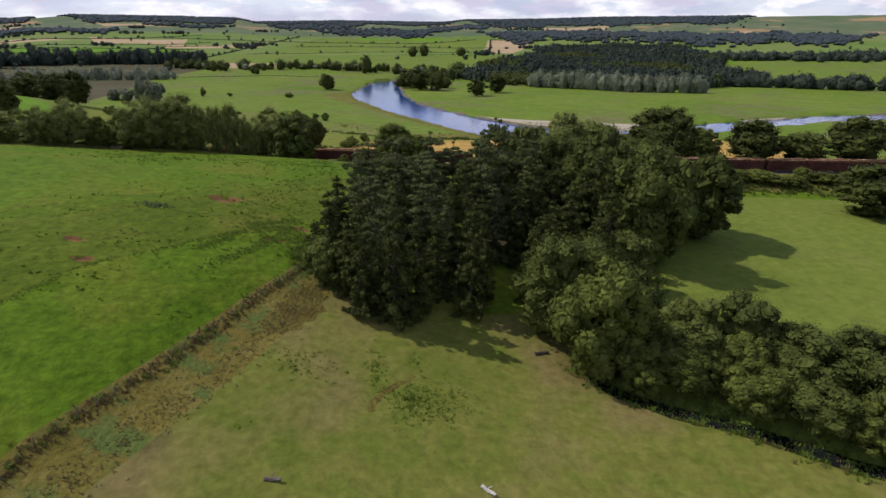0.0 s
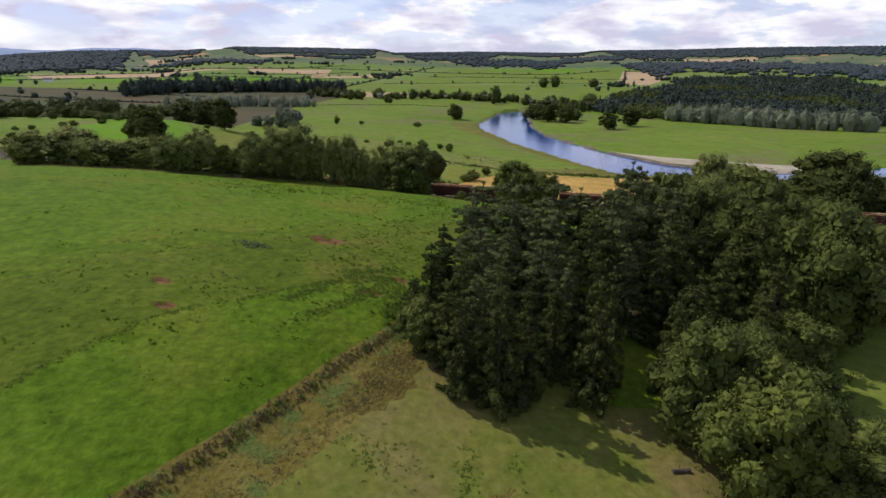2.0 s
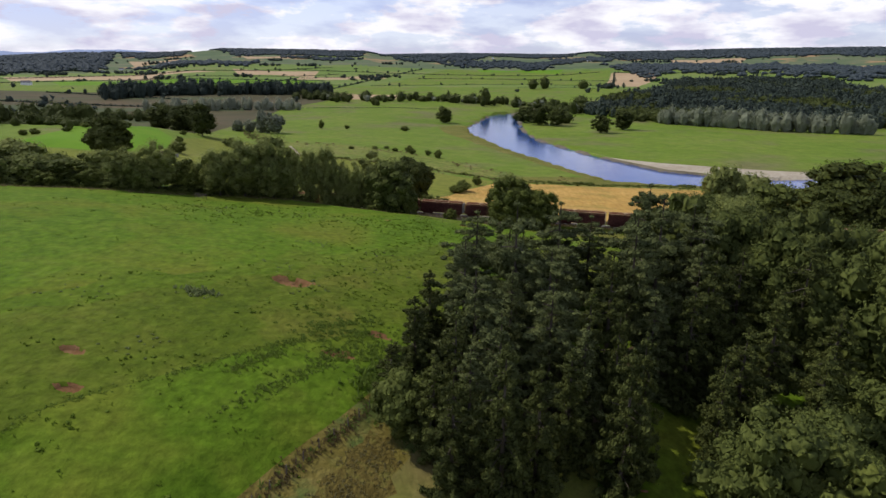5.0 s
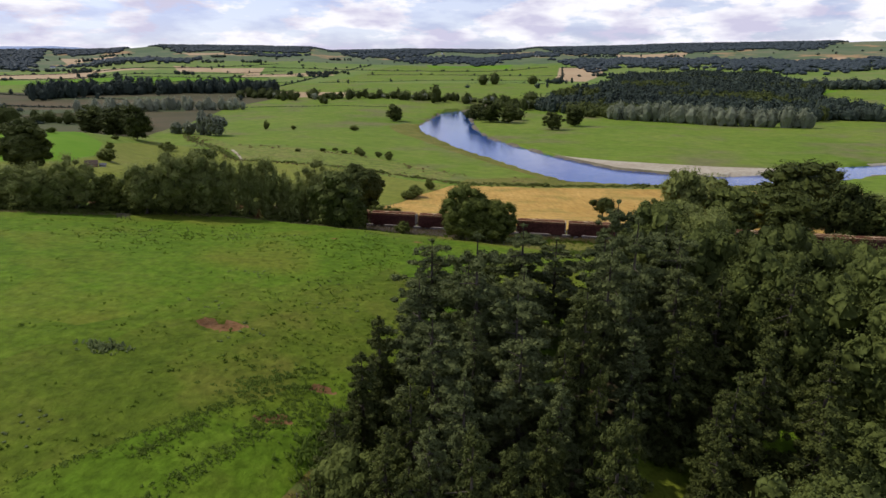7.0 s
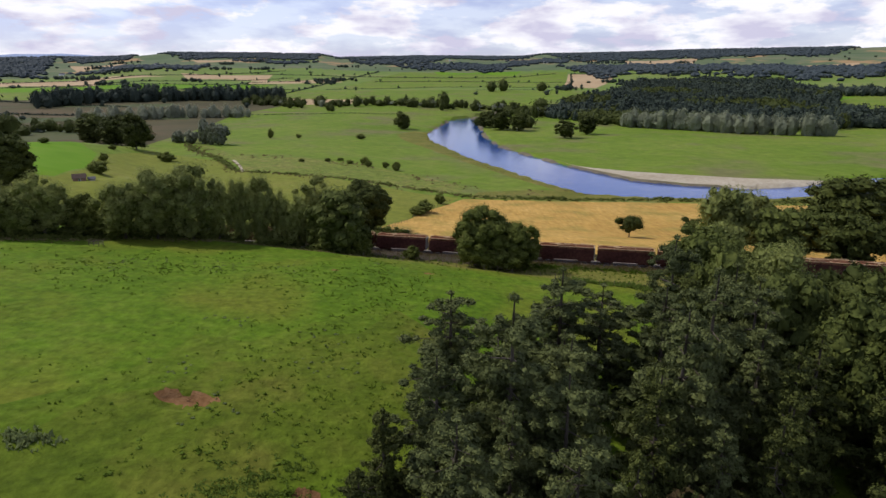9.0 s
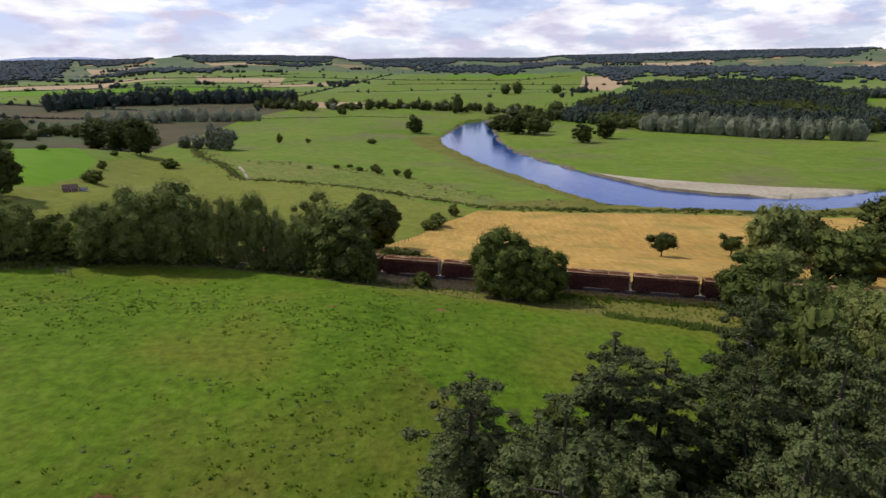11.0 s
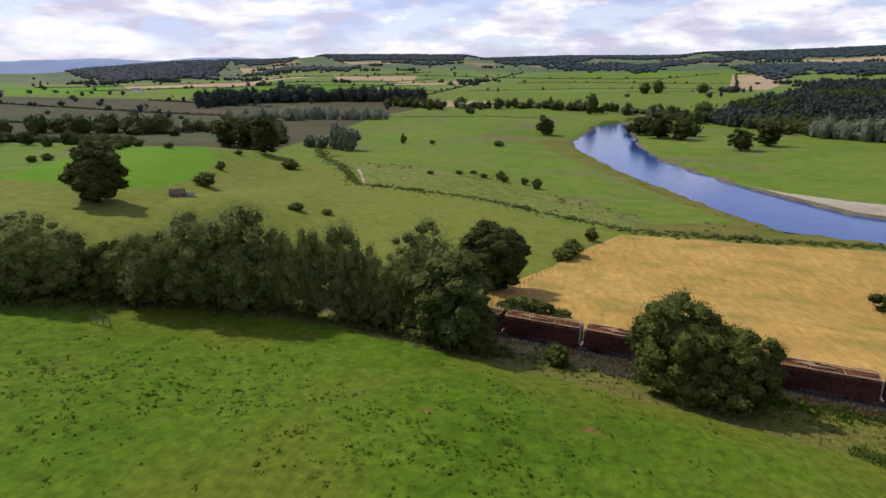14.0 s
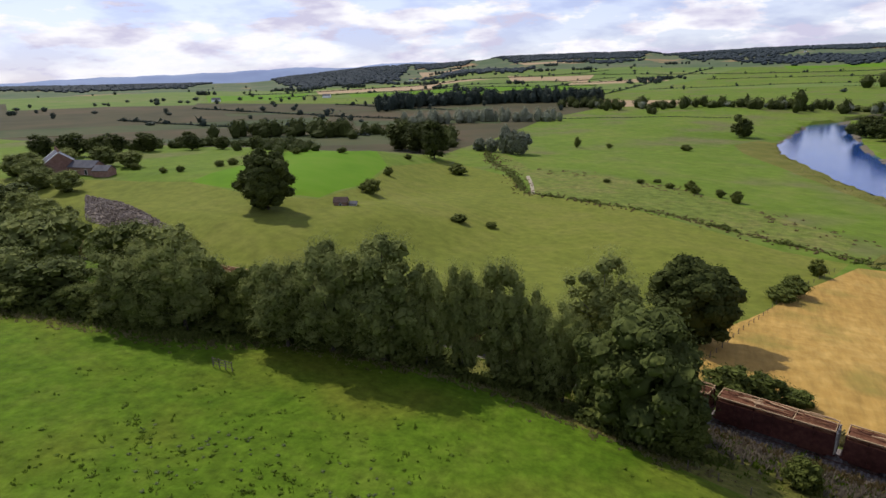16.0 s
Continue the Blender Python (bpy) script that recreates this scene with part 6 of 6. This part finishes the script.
# railway banks and brook sides
blades("trackside_willowherb", on_line([(float(a), float(track_y(a)) - 5.4) for a in range(-18, 20, 4)], 900, 1.5, 0.75, 0.42), M_HERB, "tall grey-mauve seeding willowherb beside the track", 6)
strip_line = [(float(a), float(track_y(a)) - 10) for a in range(-24, 200, 8)]
blades("railway_bank_grass", on_line(strip_line, 260, 3.0, 0.25, 0.4), M_DRY, "long pale dry grass on the railway bank", 6)
blades("railway_bank_weeds", on_line(strip_line, 800, 3.4, 0.32, 0.5), M_TUSSOCK, "green rank weeds on the railway bank", 6)
blades("trackside_grass", on_line([(float(a), float(track_y(a)) - 4.0) for a in range(12, 130, 6)], 1300, 0.6, 0.6, 0.5), M_DRY, "long yellow grass along the track edge", 6)
blades("trackside_green_grass", on_line([(float(a), float(track_y(a)) - 4.6) for a in range(12, 130, 6)], 1500, 0.7, 0.5, 0.5), M_TUSSOCK, "long green grass along the track edge", 6)
blades("trackside_weeds", on_line([(float(a), float(track_y(a)) - 3.3) for a in range(-24, 130, 6)], 2000, 0.45, 0.65, 0.5), M_BRACKEN, "brown and green weeds at the foot of the ballast", 6)
blades("trackside_greenery", on_line([(float(a), float(track_y(a)) - 5.6) for a in range(-40, 40, 6)], 1100, 1.5, 0.5, 0.5), M_TUSSOCK, "rank green growth among the trackside willowherb", 6)
blades("bank_foot_rushes", on_line([(float(a), float(track_y(a)) - 16.5) for a in range(34, 78, 4)], 800, 0.8, 0.65, 0.55), M_WEED, "tall green rushes along the foot of the railway bank", 6)
blades("bank_bushes", on_line([(float(a), float(track_y(a)) - 17) for a in range(80, 190, 8)], 420, 2.0, 0.8, 1.0), M_OAKLEAF, "dark bramble and scrub at the foot of the railway bank", 8, "scrub")
blades("far_side_growth", on_line([(float(a), float(track_y(a)) + 5.5) for a in range(-80, 200, 10)], 1700, 1.0, 0.8, 0.9), M_DRY, "rough dry growth between the track and the wheat", 6)
blades("brook_growth", on_line(BROOK[3:], 1500, 1.6, 0.6, 0.8), M_WEED, "lush green growth on the brook banks", 7)
blades("brook_dry_growth", on_line(BROOK[3:], 600, 2.2, 0.5, 0.6), M_DRY, "dry grass on the brook banks", 6)
ROW_FOOT = [(-128, 161), (-107, 157), (-92, 161), (-77, 164), (-66, 174), (-50, 177), (-36, 180), (-18, 176), (-10, 176)]
blades("row_undergrowth", on_line([(a, b + 2.5) for a, b in ROW_FOOT], 2000, 1.2, 0.7, 0.7), M_OAKLEAF, "tangled undergrowth beneath the railway trees", 7)
blades("row_dry_fringe", on_line([(a, b - 1) for a, b in ROW_FOOT], 1400, 1.3, 0.28, 0.4), M_DRY, "dry grass fringe along the pasture edge", 6)


def lying_log(x, y, long, rad, turn, mat, name, label):
    log = new(name)
    log.matrix_basis = Matrix.Translation((x, y, ground_z(x, y) + rad * 0.8)) @ Matrix.Rotation(turn, 4, "Z")
    v, f = [], []
    for k in range(7):
        for q in range(9):
            r, a = rad * (1 - 0.04 * k) * (0.92 + 0.12 * math.sin(q * 2.1 + k)), 2 * math.pi * q / 9
            v.append((long * (k / 6 - 0.5), 0.04 * math.sin(k * 2) + r * math.cos(a), 0.03 * math.cos(k) + r * math.sin(a)))
            if k:
                f.append((k * 9 + q - 9, k * 9 + (q + 1) % 9 - 9, k * 9 + (q + 1) % 9, k * 9 + q))
    f += [tuple(range(9)), tuple(range(62, 53, -1))]
    part("trunk", mesh_of("trunk", v, f), mat, log)
    v, f = [], []
    tube(v, f, (-long * 0.1, 0, rad * 0.6), (long * 0.02, rad * 2.2, rad * 1.3), rad * 0.3, rad * 0.16, 6)
    part("branch_stub", mesh_of("branch_stub", v, f), mat, log)
    return tagged(log, label, "log")


lying_log(-9.7, 29, 1.7, 0.27, -0.15, M_POST, "grey_log", "weathered grey log lying on bare paddock grass")
lying_log(12.3, 27.2, 1.9, 0.24, -0.9, M_PALE, "short_log", "short bleached log lying on the paddock")
lying_log(27.3, 55.3, 2.3, 0.29, 0.2, M_BARK, "dark_log", "dark fallen log at the edge of the brook trees")
lying_log(19.3, 68.3, 3.1, 0.20, 0.3, M_LOG, "brown_log", "brown cut log at the plantation edge")
lying_log(21.2, 68.9, 2.5, 0.17, -0.2, M_LOG, "cut_log", "cut branch lying beside the plantation")


for k in range(22):
    x = 80 + k * 5.2
    plant("bush", x, float(track_y(x)) - 9 - (k * 5 % 4) * 1.6, 2.6 + (k * 7 % 5) * 0.4, 6 + (k * 3 % 4) * 0.7, "dark bramble scrub on the railway bank", "scrub on the railway bank")
# scrub on the railway bank and water in the brook
for x, y, h, w in [(91, 141, 4.5, 8), (98, 144, 5.2, 9), (109, 148, 4.4, 8), (121, 146, 3.6, 7)]:
    plant("sallow", x, y, h, w, group="scrub below the railway")
bw = []
for (ax, ay), (bx, by) in zip(BROOK, BROOK[1:]):
    for k in range(6):
        bw.append((ax + (bx - ax) * k / 6, ay + (by - ay) * k / 6))
v = []
for x, y in bw:
    z = ground_z(x, y) + 0.35
    v += [(x - 0.9, y - 1.2, z), (x + 0.9, y + 1.2, z)]
tagged(part("brook_water", mesh_of("brook_water", v, [(2 * k, 2 * k + 1, 2 * k + 3, 2 * k + 2) for k in range(len(bw) - 1)]), M_BROOK), "narrow shaded brook between tree-lined banks", "brook", kind="structure")


def hurdle(name, ax, ay, bx, by, label):
    """A short run of post and rail fence."""
    ob = new(name)
    for u in (0, 0.33, 0.66, 1):
        x, y = ax + (bx - ax) * u, ay + (by - ay) * u
        v, f = [], []
        tube(v, f, (x, y, ground_z(x, y) - 0.2), (x, y, ground_z(x, y) + 1.3), 0.07, 0.06, 6)
        part("post", mesh_of("post", v, f), M_POST, ob)
    for h in (0.45, 0.8, 1.15):
        v, f = [], []
        tube(v, f, (ax, ay, ground_z(ax, ay) + h), (bx, by, ground_z(bx, by) + h), 0.05, 0.05, 5)
        part("rail", mesh_of("rail", v, f), M_POST, ob)
    return tagged(ob, label, "fence")


hurdle("rail_fence", -66.2, 161.7, -63.6, 162.2, "short weathered wooden rail fence beside the railway trees")
for x, y, h, w in [(-9.2, 198.3, 4.2, 6.5), (-4.6, 199.4, 3.8, 5.5), (-0.5, 199.8, 2.4, 4.2)]:
    plant("bush", x, y, h, w, "olive scrub between the track and ripe wheat", "scrub beside the wheat")
# farms far over the valley
for x, y, turn in [(-1310, 2420, 20), (-1180, 2560, 70), (-1050, 2640, 10), (-1075, 1120, 40), (-620, 2940, 30), (175, 3340, 80), (-900, 1290, 15), (620, 3050, 35)]:
    house("far_farm", x, y, turn, 9, 18, 5, 9, M_WHITE, M_SLATE, "small white farm on a far hillside", chimney=False)
